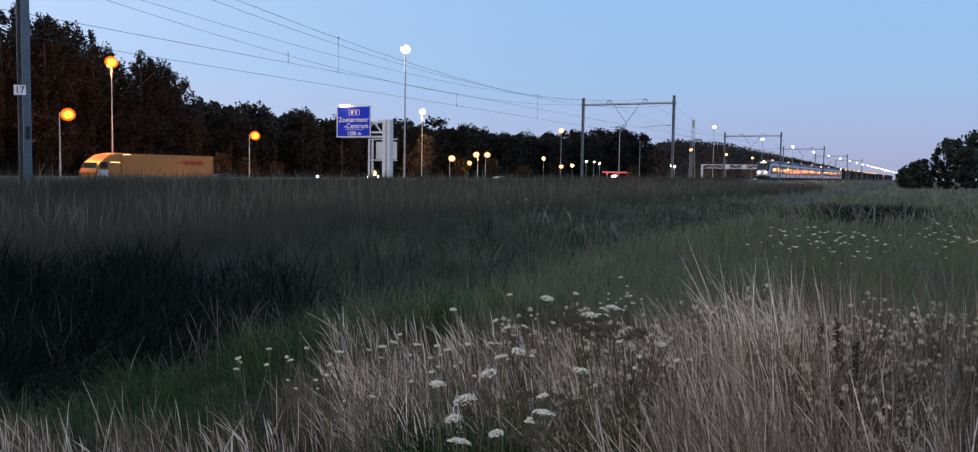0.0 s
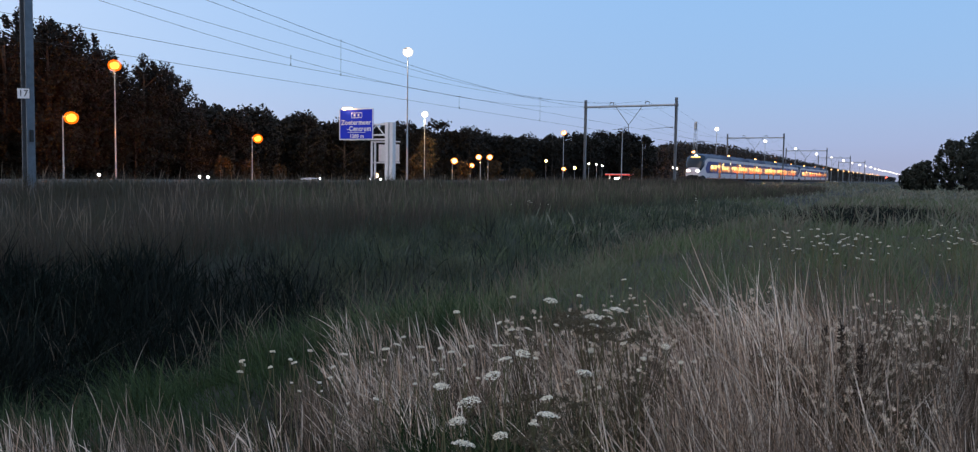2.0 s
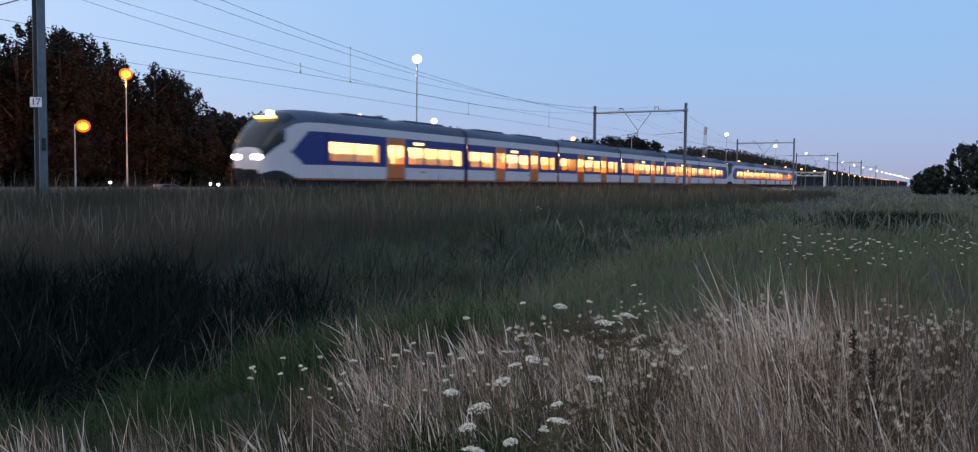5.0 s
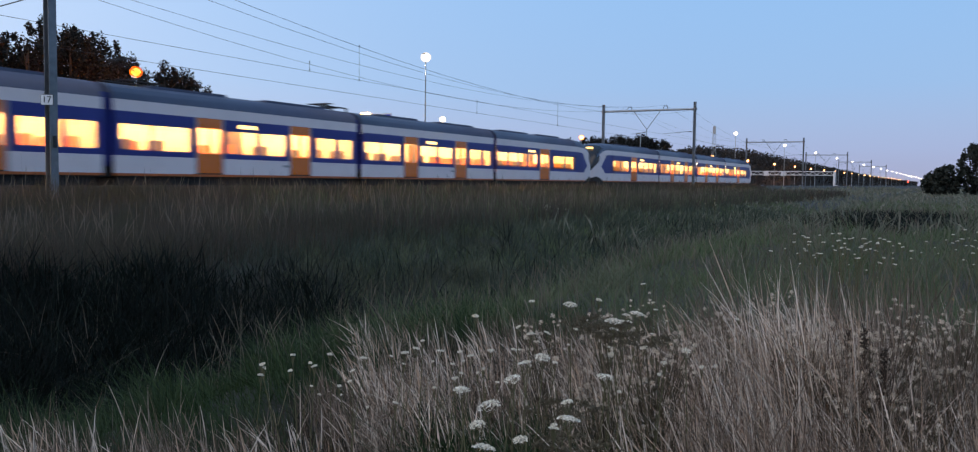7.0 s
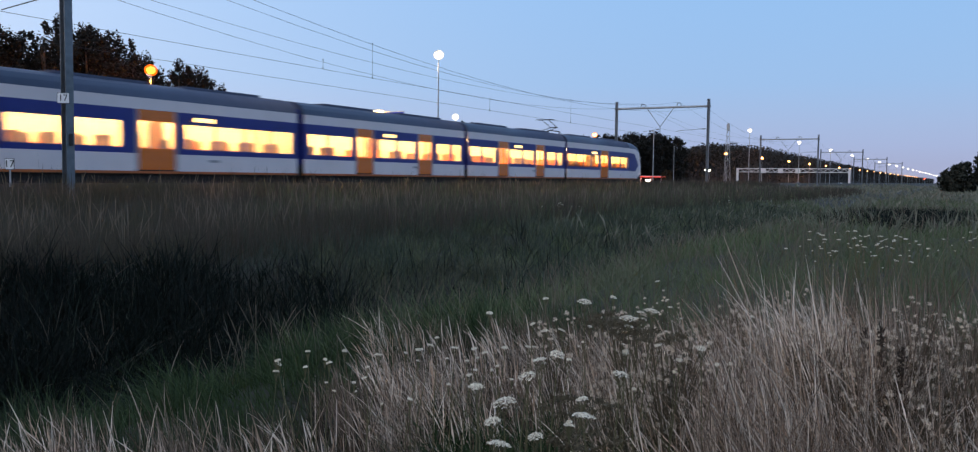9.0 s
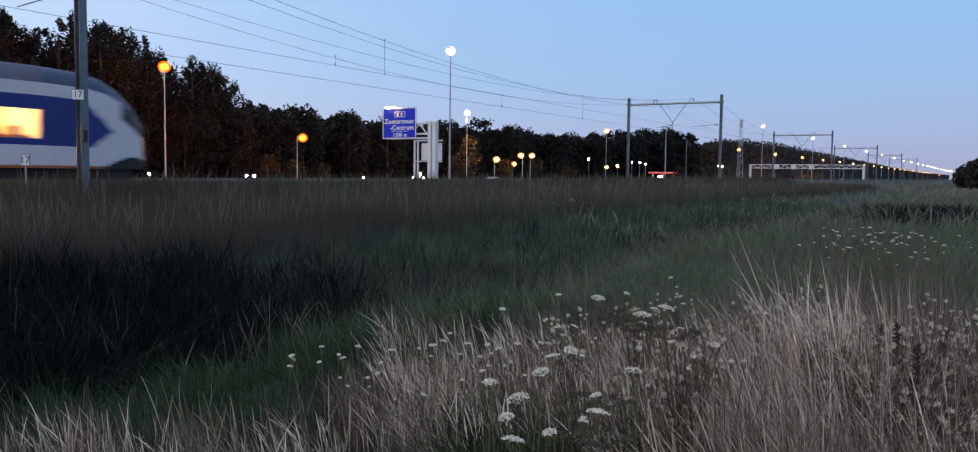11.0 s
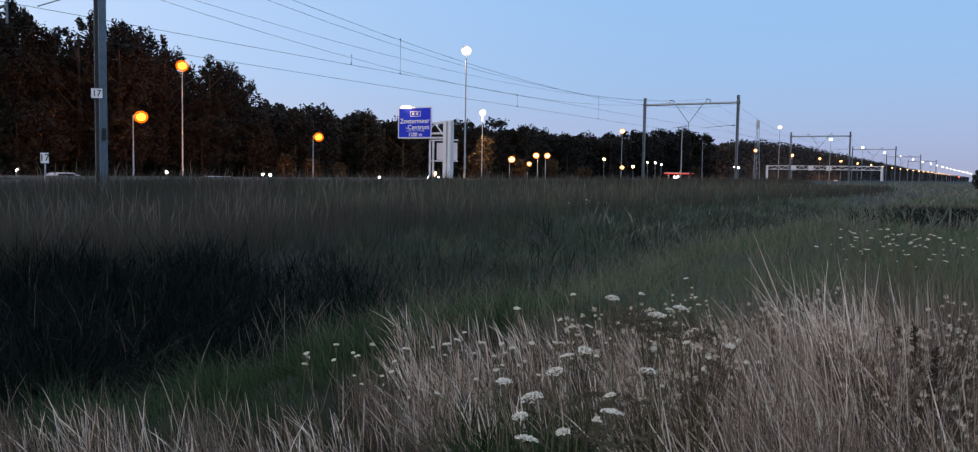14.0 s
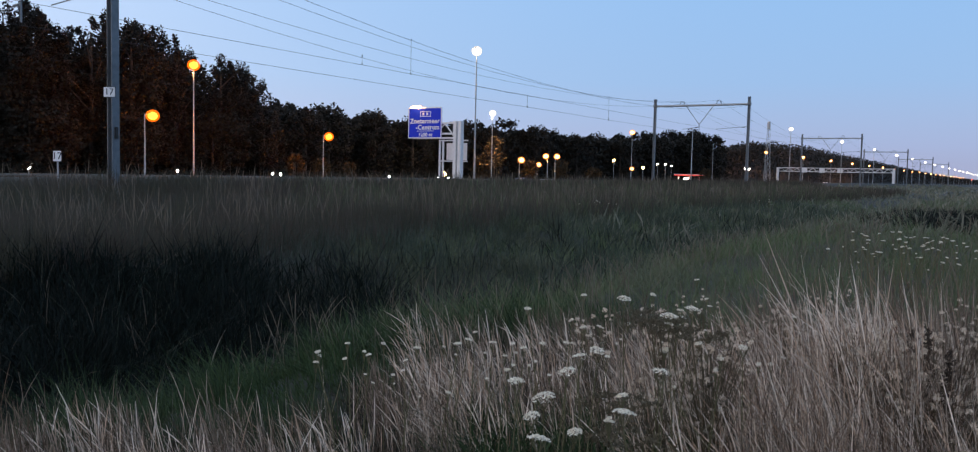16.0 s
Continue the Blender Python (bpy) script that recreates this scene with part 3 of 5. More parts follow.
def build_portal(x):
    p = empty("catenary_portal", x, 0, 0)
    top = 11.0
    for y in (NEAR_MAST, FAR_MAST):
        mast = part("mast", h_column(B(), 0, y, float(ground_z(0, y)) - 0.3, top), M["steel"], p)
        part("mast_clamp", bx(-0.2, 0.2, y - 0.2, y + 0.2, 10.02, 10.3, bevel=0.02), M["steel"], mast)
        part("mast_foot", bx(-0.35, 0.35, y - 0.35, y + 0.35, float(ground_z(0, y)) - 0.3, float(ground_z(0, y)) + 0.15, bevel=0.03), M["concrete"], mast)
    bm = B()
    tube(bm, (0, NEAR_MAST, 10.16), (0, FAR_MAST, 10.16), 0.13, n=10)
    beam = part("beam", bm, M["galv"], p)
    for y in (29.8, 34.2):
        bm = B()
        for s in (-0.28, 0.28):
            tube(bm, (0, y + s, 10.25), (0, y + s * 0.7, 10.62), 0.035)
        tube(bm, (0, y - 0.24, 10.62), (0, y + 0.24, 10.62), 0.04)
        part("wire_saddle", bm, M["steel"], beam)
    bm = B()
    tube(bm, (0, 33.7, 10.1), (0, 32.05, 7.9), 0.035)
    tube(bm, (0, 30.4, 10.1), (0, 32.05, 7.9), 0.035)
    tube(bm, (0, 32.05, 8.0), (0, 32.05, 6.9), 0.045)
    part("hanger", bm, M["steel"], beam)
    for y0, y1 in ((26.5, 30.0), (32.05, 34.1)):
        bm = B()
        tube(bm, (0, y0, 7.6), (0, y1, 7.35), 0.022)
        tube(bm, (0, y0 + 0.15, 7.56), (0, y0 + 0.5, 7.54), 0.06)
        part("registration_arm", bm, M["steel"], p)
    tagged(p, "grey steel portal carrying the overhead wires across two tracks", "portal", "catenary portals")
    return p


for px_ in PORTALS:
    portal = build_portal(px_)
    if px_ == 17.2:
        # small dark box added in place of a dark slot in the mast
        part("mast_slot", bx(-0.06, 0.06, NEAR_MAST - 0.2, NEAR_MAST - 0.142, 2.5, 2.9, bevel=0.01), M["black"], portal, "small dark box standing in for a slot in the mast")


def wire(name, y, za, bend, label):
    """A cable that sags between the portals."""
    bm = B()
    for a, b in zip(PORTALS, PORTALS[1:]):
        mid, half = (a + b) / 2, (b - a) / 2
        pts = [(a + (b - a) * k / 16) for k in range(17)]
        f = bend * (40.0 / half) ** 2
        for u, v in zip(pts, pts[1:]):
            tube(bm, (u, y, za + f * (u - mid) ** 2), (v, y, za + f * (v - mid) ** 2), 0.0095, n=5, caps=False)
    return tagged(part(name, bm, M["wire"]), label, "cable", "overhead wires")


wire("stitch_wire", 30.0, 7.24, 0.00003, "dark taut auxiliary wire over the near track")
wire("contact_wire", 30.05, 6.42, 0.00002, "dark copper contact wire low over the near track")
wire("messenger_wire", 34.15, 7.97, 0.0015, "sagging dark messenger cable over the far track")
wire("feeder_wire", 34.3, 8.87, 0.00113, "sagging dark feeder cable above the far track")
wire("messenger_wire", 29.8, 8.18, 0.0016, "sagging dark messenger cable over the near track")
wire("feeder_wire", 26.6, 7.45, 0.0016, "sagging dark feeder cable along the near masts")


def build_droppers():
    for x, y, z0, z1 in ((38.4, 30.0, 7.25, 9.2), (38.9, 34.15, 8.1, 8.6), (66.0, 30.0, 6.42, 8.4), (52.0, 30.0, 6.42, 7.25)):
        bm = B()
        tube(bm, (0, 0, 0), (0, 0, z1 - z0), 0.009, n=5)
        tube(bm, (0, 0, -0.05), (0, 0, 0.08), 0.03, n=6)
        tube(bm, (0, 0, z1 - z0 - 0.06), (0, 0, z1 - z0 + 0.05), 0.03, n=6)
        d = part("dropper", bm, M["wire"])
        d.location = (x, y, z0)
        tagged(d, "thin dark dropper hanging between overhead wires", "dropper", "droppers")


build_droppers()


def number_plate(name, x, y, z, rz, w, h, label, post=None):
    """A white enamel plate with a black 17."""
    p = empty(name, x, y, z, rz)
    part("plate", bx(-0.012, 0.012, -w / 2, w / 2, -h / 2, h / 2, bevel=0.008), M["sign_white"], p)
    part("rim", bx(0.001, 0.02, -w / 2 - 0.015, w / 2 + 0.015, -h / 2 - 0.015, h / 2 + 0.015, bevel=0.004), M["black"], p)
    cu = bpy.data.curves.new("digits", "FONT")
    cu.body, cu.size, cu.align_x, cu.align_y, cu.extrude = "17", h * 0.95, "CENTER", "CENTER", 0.003
    cu.materials.append(M["black"])
    t = new("digits", cu)
    t.parent, t.matrix_basis = p, pose(-0.018, 0, 0, 90, 0, -90)
    if post:
        bm = B()
        tube(bm, (0.03, 0, -post), (0.03, 0, h / 2), 0.03)
        part("post", bm, M["galv"], p)
    tagged(p, label, "number plate")


number_plate("mast_number_plate", 16.86, 26.0, 4.05, 35, 0.37, 0.32, "white plate with black 17 on the steel mast")
number_plate("kilometre_plate", 15.5, 26.8, 1.85, 35, 0.26, 0.34, "white plate with black 17 on a low post by the track", 1.2)


# ---- train ----
FLOOR = 1.0


def span_holes(x0, x1, holes):
    """The solid stretches of a strip between its openings."""
    out, x = [], x0
    for a, b in sorted(holes):
        if a > x:
            out.append((x, a))
        x = b
    if x < x1:
        out.append((x, x1))
    return out


def section(x, w, h):
    """Half outline of the coach from sill to roof, at half width w and height h."""
    base = [(1, 0.45), (1, 0.55), (1, 0.66)] + [(1, 0.8 + 0.09 * i) for i in range(5)] + [(1, 1.25 + 0.0875 * i) for i in range(21)]
    base += [(1, 3.15), (1, 3.3), (0.995, 3.45), (0.95, 3.72), (0.82, 3.93), (0.6, 4.07), (0.3, 4.14), (0, 4.15)]
    k = (h - 0.45) / 3.7
    return [(x, s * w, 0.45 + (z - 0.45) * k, z) for s, z in base]


NOSE = ((0.0, 0.72, 1.75), (0.12, 0.95, 2.1), (0.35, 1.12, 2.5), (0.8, 1.25, 3.05), (1.4, 1.34, 3.58), (2.0, 1.38, 3.92), (2.8, 1.4, 4.08), (3.8, 1.4, 4.13), (4.45, 1.4, 4.15))


def nose_mesh():
    bm = B()
    xs = np.r_[np.linspace(0, 0.8, 9), np.linspace(0.9, 4.45, 42)]
    rows = []
    for x in xs:
        w = np.interp(x, [n[0] for n in NOSE], [n[1] for n in NOSE])
        h = np.interp(x, [n[0] for n in NOSE], [n[2] for n in NOSE])
        half = section(x, w, h)
        full = half + [(a, -b, c, d) for a, b, c, d in half[-2::-1]]
        rows.append([(bm.verts.new((a, b, c)), d, b) for a, b, c, d in full])
    for r0, r1, x in zip(rows, rows[1:], (xs[1:] + xs[:-1]) / 2):
        for k in range(len(r0) - 1):
            f = bm.faces.new((r0[k][0], r0[k + 1][0], r1[k + 1][0], r1[k][0]))
            z, y = (r0[k][1] + r0[k + 1][1]) / 2, abs(r0[k][2] + r0[k + 1][2]) / 2
            m = 0
            if z > 3.45:
                m = 3 if 0.12 < x < 2.15 and y < 1.24 else 0 if x < 0.3 else 5
            elif z > 2.7 and 0.12 < x < 1.35:
                m = 3
            elif 1.25 < z < 3.0 and x > 1.7 + 1.25 * abs(z - 2.0):
                m = 1
            elif z < 1.2 and x < 2.3 - 2.2 * (z - 0.45):
                m = 4
            elif z < 0.56:
                m = 2 if x > 2.2 else 0
            f.material_index = m
    bm.faces.new([v[0] for v in rows[0]]).material_index = 0
    bmesh.ops.recalc_face_normals(bm, faces=bm.faces)
    return mesh_of("nose", bm, [M["train_white"], M["train_blue"], M["train_stripe"], M["black_glass"], M["under"], M["train_grey"]], True)


NOSE_MESH = nose_mesh()
MID_WINDOWS = ((0.54, 1.96), (2.1, 3.97), (6.05, 7.93), (8.11, 9.82), (12.05, 13.63), (13.86, 15.1))
MID_DOORS = ((4.24, 5.88), (10.05, 11.7))
END_WINDOWS = ((4.6, 6.7), (6.82, 9.1), (12.1, 13.75), (13.88, 15.4), (15.53, 17.0), (17.1, 18.65))
END_DOORS = ((9.75, 11.75),)
Z_WIN = (1.48, 2.5)


def side_mesh(x0, x1, windows, doors):
    """One side of a coach in coloured bands, a single sheet with real openings and turned-in edges."""
    holes = sorted(list(windows) + list(doors))
    xs = sorted({x0, x1, *[v for h in holes for v in h]})
    zs = (0.45, 0.55, 1.25, Z_WIN[0], Z_WIN[1], 3.0, 3.45)
    band = (2, 0, 1, 1, 1, 0)
    bm = B()
    skin = [{(i, k): bm.verts.new((x, d, z)) for i, x in enumerate(xs) for k, z in enumerate(zs)} for d in (-0.035, 0.035)]
    open_edges = {}
    for i in range(len(xs) - 1):
        mid = (xs[i] + xs[i + 1]) / 2
        in_door = any(a < mid < b for a, b in doors)
        in_win = any(a < mid < b for a, b in windows)
        for k in range(len(zs) - 1):
            if (in_door and 1 <= k <= 4) or (in_win and k == 3):
                continue
            c = ((i, k), (i + 1, k), (i + 1, k + 1), (i, k + 1))
            bm.faces.new([skin[0][q] for q in c]).material_index = band[k]
            bm.faces.new([skin[1][q] for q in c[::-1]]).material_index = band[k]
            for u, v in zip(c, c[1:] + c[:1]):
                key = (min(u, v), max(u, v))
                open_edges[key] = None if key in open_edges else (u, v, band[k])
    for e in open_edges.values():
        if e:
            u, v, m = e
            bm.faces.new((skin[0][v], skin[0][u], skin[1][u], skin[1][v])).material_index = m
    bmesh.ops.delete(bm, geom=[v for v in bm.verts if not v.link_faces], context="VERTS")
    return mesh_of("side_wall", bm, [M["train_white"], M["train_blue"], M["train_stripe"]])


def carriage_mesh(length, x0):
    """Floor pan of a coach, with its turned-up ends."""
    bm = B()
    x1 = length - 0.25
    box(bm, x0, x1, -1.34, 1.34, 0.5, FLOOR)
    return mesh_of("carriage", bm, M["under"])


def roof_mesh(length, x0):
    bm = B()
    x1 = length - 0.25
    half = [(y, z) for _, y, _, z in section(0, 1.4, 4.15) if z >= 3.45]
    line = half + [(-y, z) for y, z in half[-2::-1]]
    ring = [[bm.verts.new((x, y, z)) for y, z in line] for x in (x0, x1)]
    for k in range(len(line) - 1):
        bm.faces.new((ring[0][k], ring[0][k + 1], ring[1][k + 1], ring[1][k])).smooth = True
    bm.faces.new(ring[0])
    bm.faces.new(ring[1][::-1])
    return mesh_of("roof", bm, M["train_grey"])


def coach_fittings(key, length, x0):
    """The shared meshes of a coach: roof, boxes on it, ends, lining, ceiling, light strips, bellows."""
    x1 = length - 0.25
    mk = lambda n, m, *a, **k: mesh_of(n, bx(*a, **k), m)
    return (("roof", roof_mesh(length, x0), "dark grey curved roof"),
            ("roof_box", mk("roof_box", M["train_grey"], x0 + 2.2, x0 + 6.4, -0.8, 0.8, 4.02, 4.2, bevel=0.03), ""),
            ("roof_box", mk("roof_box", M["train_grey"], x1 - 6.2, x1 - 1.8, -0.8, 0.8, 4.02, 4.2, bevel=0.03), ""),
            ("end_wall", mk("end_wall", M["train_blue"], x0, x0 + 0.04, -1.33, 1.33, FLOOR, 3.44), ""),
            ("end_wall", mk("end_wall", M["train_blue"], x1 - 0.04, x1, -1.33, 1.33, FLOOR, 3.44), ""),
            ("end_lining", mk("end_lining", M["lining"], x0 + 0.05, x0 + 0.09, -1.2, 1.2, FLOOR, 2.96), ""),
            ("end_lining", mk("end_lining", M["lining"], x1 - 0.09, x1 - 0.05, -1.2, 1.2, FLOOR, 2.96), ""),
            ("skirt", mk("skirt", M["under"], (0.9 if key == "end" else x0 + 0.3), x1 - 0.2, -1.2, 1.2, 0.06, 0.47), "dark equipment skirt under the floor"),
            ("inner_wall", mk("inner_wall", M["lining"], x0 + 0.06, x1 - 0.06, 1.24, 1.28, FLOOR, 2.96), "cream inner wall lining"),
            ("inner_ceiling", mk("inner_ceiling", M["lining"], x0 + 0.06, x1 - 0.06, -1.3, 1.3, 2.98, 3.02), ""),
            ("light_strip", mk("light_strip", M["interior_light"], x0 + 0.3, x1 - 0.3, -0.8, -0.4, 2.94, 2.975), "warm lit ceiling strip"),
            ("light_strip", mk("light_strip", M["interior_light"], x0 + 0.3, x1 - 0.3, 0.4, 0.8, 2.94, 2.975), "warm lit ceiling strip"),
            ("wall_panel", mk("wall_panel", M["seat_red"], x0 + 0.4, x1 - 0.4, 1.215, 1.235, FLOOR + 0.3, 1.6), "warm red-brown wall panel"),
            ("partition", mk("partition", M["seat_blue"], x0 + 0.55 * (x1 - x0), x0 + 0.55 * (x1 - x0) + 0.06, 0.3, 1.2, FLOOR, 2.7), "brown vestibule partition"),
            ("lower_marks", mk("lower_marks", M["train_frame"], x0 + 0.62 * (x1 - x0), x0 + 0.62 * (x1 - x0) + 0.6, -1.444, -1.438, 0.95, 1.06), "small grey bars on the lower side"),
            ("bellows", mk("bellows", M["train_blue"], x1, length + 0.25, -1.15, 1.15, 0.8, 3.7, bevel=0.04), "dark gangway bellows"))


def pane_mesh(a, b, z0, z1, m, t=0.012):
    return mesh_of("pane", bx(a, b, -t, t, z0, z1), m)


def seat_mesh(m):
    bm = B()
    box(bm, 0.0, 0.5, -0.48, 0.48, 0.35, 0.5, bevel=0.04)
    box(bm, 0.42, 0.56, -0.48, 0.48, 0.45, 0.93, bevel=0.05)
    return mesh_of("seat", bm, m)


SEATS = (seat_mesh(M["seat_red"]), seat_mesh(M["seat_blue"]))


def bogie_mesh():
    bm = B()
    for x in (-1.2, 1.2):
        for y in (-0.75, 0.75):
            tube(bm, (x, y - 0.06, 0.44), (x, y + 0.06, 0.44), 0.43, n=20)
        tube(bm, (x, -0.7, 0.44), (x, 0.7, 0.44), 0.08)
    for y in (-1.0, 1.0):
        box(bm, -1.75, 1.75, y - 0.1, y + 0.1, 0.4, 0.62, bevel=0.03)
    box(bm, -0.3, 0.3, -1.0, 1.0, 0.45, 0.7)
    return mesh_of("bogie", bm, M["under"])


BOGIE = bogie_mesh()


def kid(name, me, parent, m=None, label=""):
    ob = new(name, me)
    ob.parent = parent
    if m is not None:
        ob.matrix_basis = m
    if label:
        tagged(ob, label)
    return ob


_cache = {}


def build_carriage(train, x, length, end, flipped, lit_front, last):
    """One coach of the train, its front at x; end: 1 for a driving coach."""
    key = ("end" if end else "mid")
    wins, doors = (END_WINDOWS, END_DOORS) if end else (MID_WINDOWS, MID_DOORS)
    if key not in _cache:
        x0 = 4.45 if end else 0.25
        _cache[key] = carriage_mesh(length, x0)
        _cache[key, "fit"] = coach_fittings(key, length, x0)
        _cache[key, "side"] = side_mesh(x0, length - 0.25, wins, doors)
    c = new("carriage", _cache[key])
    c.parent = train
    c.matrix_basis = pose(x + length, 0, 0, 0, 0, 180) if flipped else pose(x, 0, 0)
    for name, me, lab in _cache[key, "fit"]:
        kid(name, me, c, pose(0, -2.52, 0) if flipped and name == "inner_wall" else None, lab)
    for s in (-1, 1):
        kid("side_wall", _cache[key, "side"], c, pose(0, s * 1.4, 0), "white, blue and orange banded side")
        for a, b in wins:
            k = ("pane", round(b - a, 3))
            if k not in _cache:
                _cache[k] = pane_mesh(0.0, b - a, *Z_WIN, M["glass"])
            kid("window", _cache[k], c, pose(a, s * 1.4, 0)).visible_shadow = False
        for a, b in doors:
            w = b - a
            k = ("door", round(w, 3))
            if k not in _cache:
                bm = B()
                for u, v, z0, z1, mi in ((0, 0.13, 0.6, 3.0, 1), (w - 0.13, w, 0.6, 3.0, 1), (0.13, w - 0.13, 0.6, 1.46, 0), (0.13, w - 0.13, 2.55, 3.0, 0), (0.13, 0.18, 1.46, 2.55, 0), (w - 0.18, w - 0.13, 1.46, 2.55, 0), (w / 2 - 0.03, w / 2 + 0.03, 1.46, 2.55, 0)):
                    box(bm, u, v, -0.03, 0.03, z0, z1, mi=mi)
                _cache[k] = mesh_of("door", bm, [M["train_orange"], M["train_frame"]])
                _cache[k + (1,)] = pane_mesh(0.18, w - 0.18, 1.46, 2.55, M["glass"], 0.008)
            kid("door", _cache[k], c, pose(a, s * 1.395, 0), "orange sliding door with a window")
            kid("door_window", _cache[k + (1,)], c, pose(a, s * 1.395, 0)).visible_shadow = False
        if "disp" not in _cache:
            _cache["disp"] = mesh_of("display", bx(-0.55, 0.55, -0.012, 0.012, 2.66, 2.82, bevel=0.01), M["display"])
        kid("display", _cache["disp"], c, pose((doors[0][1] + 1.4), s * 1.452, 0), "lit orange destination display")
    r = random.Random(int(x * 10) + 5)
    for a, b in wins:
        for y in (-0.8, 0.8):
            for u in np.arange(a + 0.1, b - 0.5, 1.3):
                kid("seat", SEATS[0 if r.random() < 0.45 else 1], c, pose(float(u), y, FLOOR))
    for bxx in ((length - 0.1,) if not end else (3.6, length - 0.1)):
        kid("bogie", BOGIE, c, pose(bxx, 0, 0))
    if end:
        kid("nose", NOSE_MESH, c, None, "white rounded cab with black windscreen and blue arrow")
        if "bumper" not in _cache:
            bm = B()
            box(bm, -0.12, 0.3, -0.78, 0.78, 0.42, 0.95, bevel=0.08)
            _cache["bumper"] = mesh_of("bumper", bm, M["under"])
            bm = B()
            tube(bm, (-0.5, 0, 0.8), (0.1, 0, 0.8), 0.12)
            box(bm, -0.62, -0.4, -0.2, 0.2, 0.6, 1.0, bevel=0.03)
            _cache["coupler"] = mesh_of("coupler", bm, M["under"])
        kid("bumper", _cache["bumper"], c, None, "black lower front")
        kid("coupler", _cache["coupler"], c, None, "dark automatic coupler")
        if lit_front:
            if "hl" not in _cache:
                bm = B()
                bmesh.ops.create_uvsphere(bm, u_segments=12, v_segments=8, radius=0.2, matrix=Matrix.Diagonal((0.7, 1.5, 0.8, 1)))
                _cache["hl"] = mesh_of("headlight", bm, M["headlight"], True)
            for y in (-0.62, 0.62):
                kid("headlight", _cache["hl"], c, pose(0.08, y, 1.55), "white glowing headlight")
        if lit_front or last:
            if "td" not in _cache:
                bm = B()
                box(bm, 1.22, 1.48, -0.62, 0.62, 3.53, 3.67, bevel=0.03)
                _cache["td"] = mesh_of("front_display", bm, M["display"])
                bm = B()
                bmesh.ops.create_uvsphere(bm, u_segments=12, v_segments=8, radius=0.14, matrix=Matrix.Translation((1.66, 0, 3.83)))
                _cache["tl"] = mesh_of("top_light", bm, M["headlight"], True)
            kid("front_display", _cache["td"], c, None, "lit orange display over the windscreen")
            if lit_front:
                kid("top_light", _cache["tl"], c)
    return c


def build_pantograph(train, x, up):
    """Elbowed current collector on its base frame; up: how high the strips stand over the rails."""
    k = x + (1.9 if up > 4.6 else 1.4)
    zk = 4.22 + (up - 4.22) * 0.45
    base = B()
    for q in (-0.2, 1.9):
        for s in (-0.5, 0.5):
            tube(base, (x + q, s, 4.12), (x + q, s, 4.32), 0.06)
    for s in (-0.5, 0.5):
        tube(base, (x - 0.2, s, 4.32), (x + 1.9, s, 4.32), 0.04)
    frame_part = part("pantograph", base, M["under"], train, "dark elbowed current collector on the roof")
    for s in (-1, 1):
        part("lower_arm", tube(B(), (x + 0.3, s * 0.4, 4.3), (k, s * 0.28, zk), 0.03), M["under"], frame_part)
        part("upper_arm", tube(B(), (k, s * 0.28, zk), (x + 0.3, s * 0.3, up - 0.04), 0.025), M["under"], frame_part)
    part("elbow_bar", tube(B(), (k, -0.35, zk), (k, 0.35, zk), 0.04), M["under"], frame_part)
    for q in (0.15, 0.45):
        part("contact_strip", tube(B(), (x + q, -0.75, up), (x + q, 0.75, up), 0.03), M["under"], frame_part)


def build_train(middle, lit_front, last):
    t = empty("commuter_train")
    n = middle + 2
    x = 0.0
    for i in range(n):
        end = i in (0, n - 1)
        ln = 19.1 if end else 15.6
        build_carriage(t, x, ln, end, i == n - 1, lit_front and i == 0, last and i == 0)
        x += ln
    if middle == 2:
        build_pantograph(t, 49.0, 5.2)
    else:
        build_pantograph(t, 51.6, 5.2)
        build_pantograph(t, 64.0, 4.45)
    tagged(t, "white and blue commuter train with orange doors and lit windows", "train", "coupled train units")
    return t


train_a = build_train(4, True, False)
train_b = build_train(2, False, True)


# ---- motorway ----
ROAD = -0.5


def build_road():
    for name, y0, y1 in (("road_near", 46.5, 60.0), ("road_far", 65.0, 81.0)):
        ob = part(name, bx(-900, 2500, y0, y1, ROAD - 0.4, ROAD + 0.06), M["asphalt"])
        tagged(ob, "dark asphalt motorway carriageway", "road", kind="structure")
        for k in range(1, 4):
            y = y0 + (y1 - y0) * k / 4
            bm = B()
            for x in np.arange(-60, 400, 12):
                box(bm, x, x + 3, y - 0.08, y + 0.08, ROAD + 0.064, ROAD + 0.068)
            tagged(part("road_marking", bm, M["marking"]), "white broken lane line", "road marking", kind="structure")
    bm = B()
    for y in (44.8, 62.0, 82.4):
        box(bm, -200, 900, y - 0.04, y + 0.04, ROAD + 0.5, ROAD + 0.8)
        for x in np.arange(-100, 400, 8):
            box(bm, x - 0.05, x + 0.05, y - 0.05, y + 0.05, ROAD - 0.1, ROAD + 0.6)
    tagged(part("guard_rail", bm, M["galv"]), "galvanised steel guard rail along the motorway", "guard rail", kind="structure")


build_road()


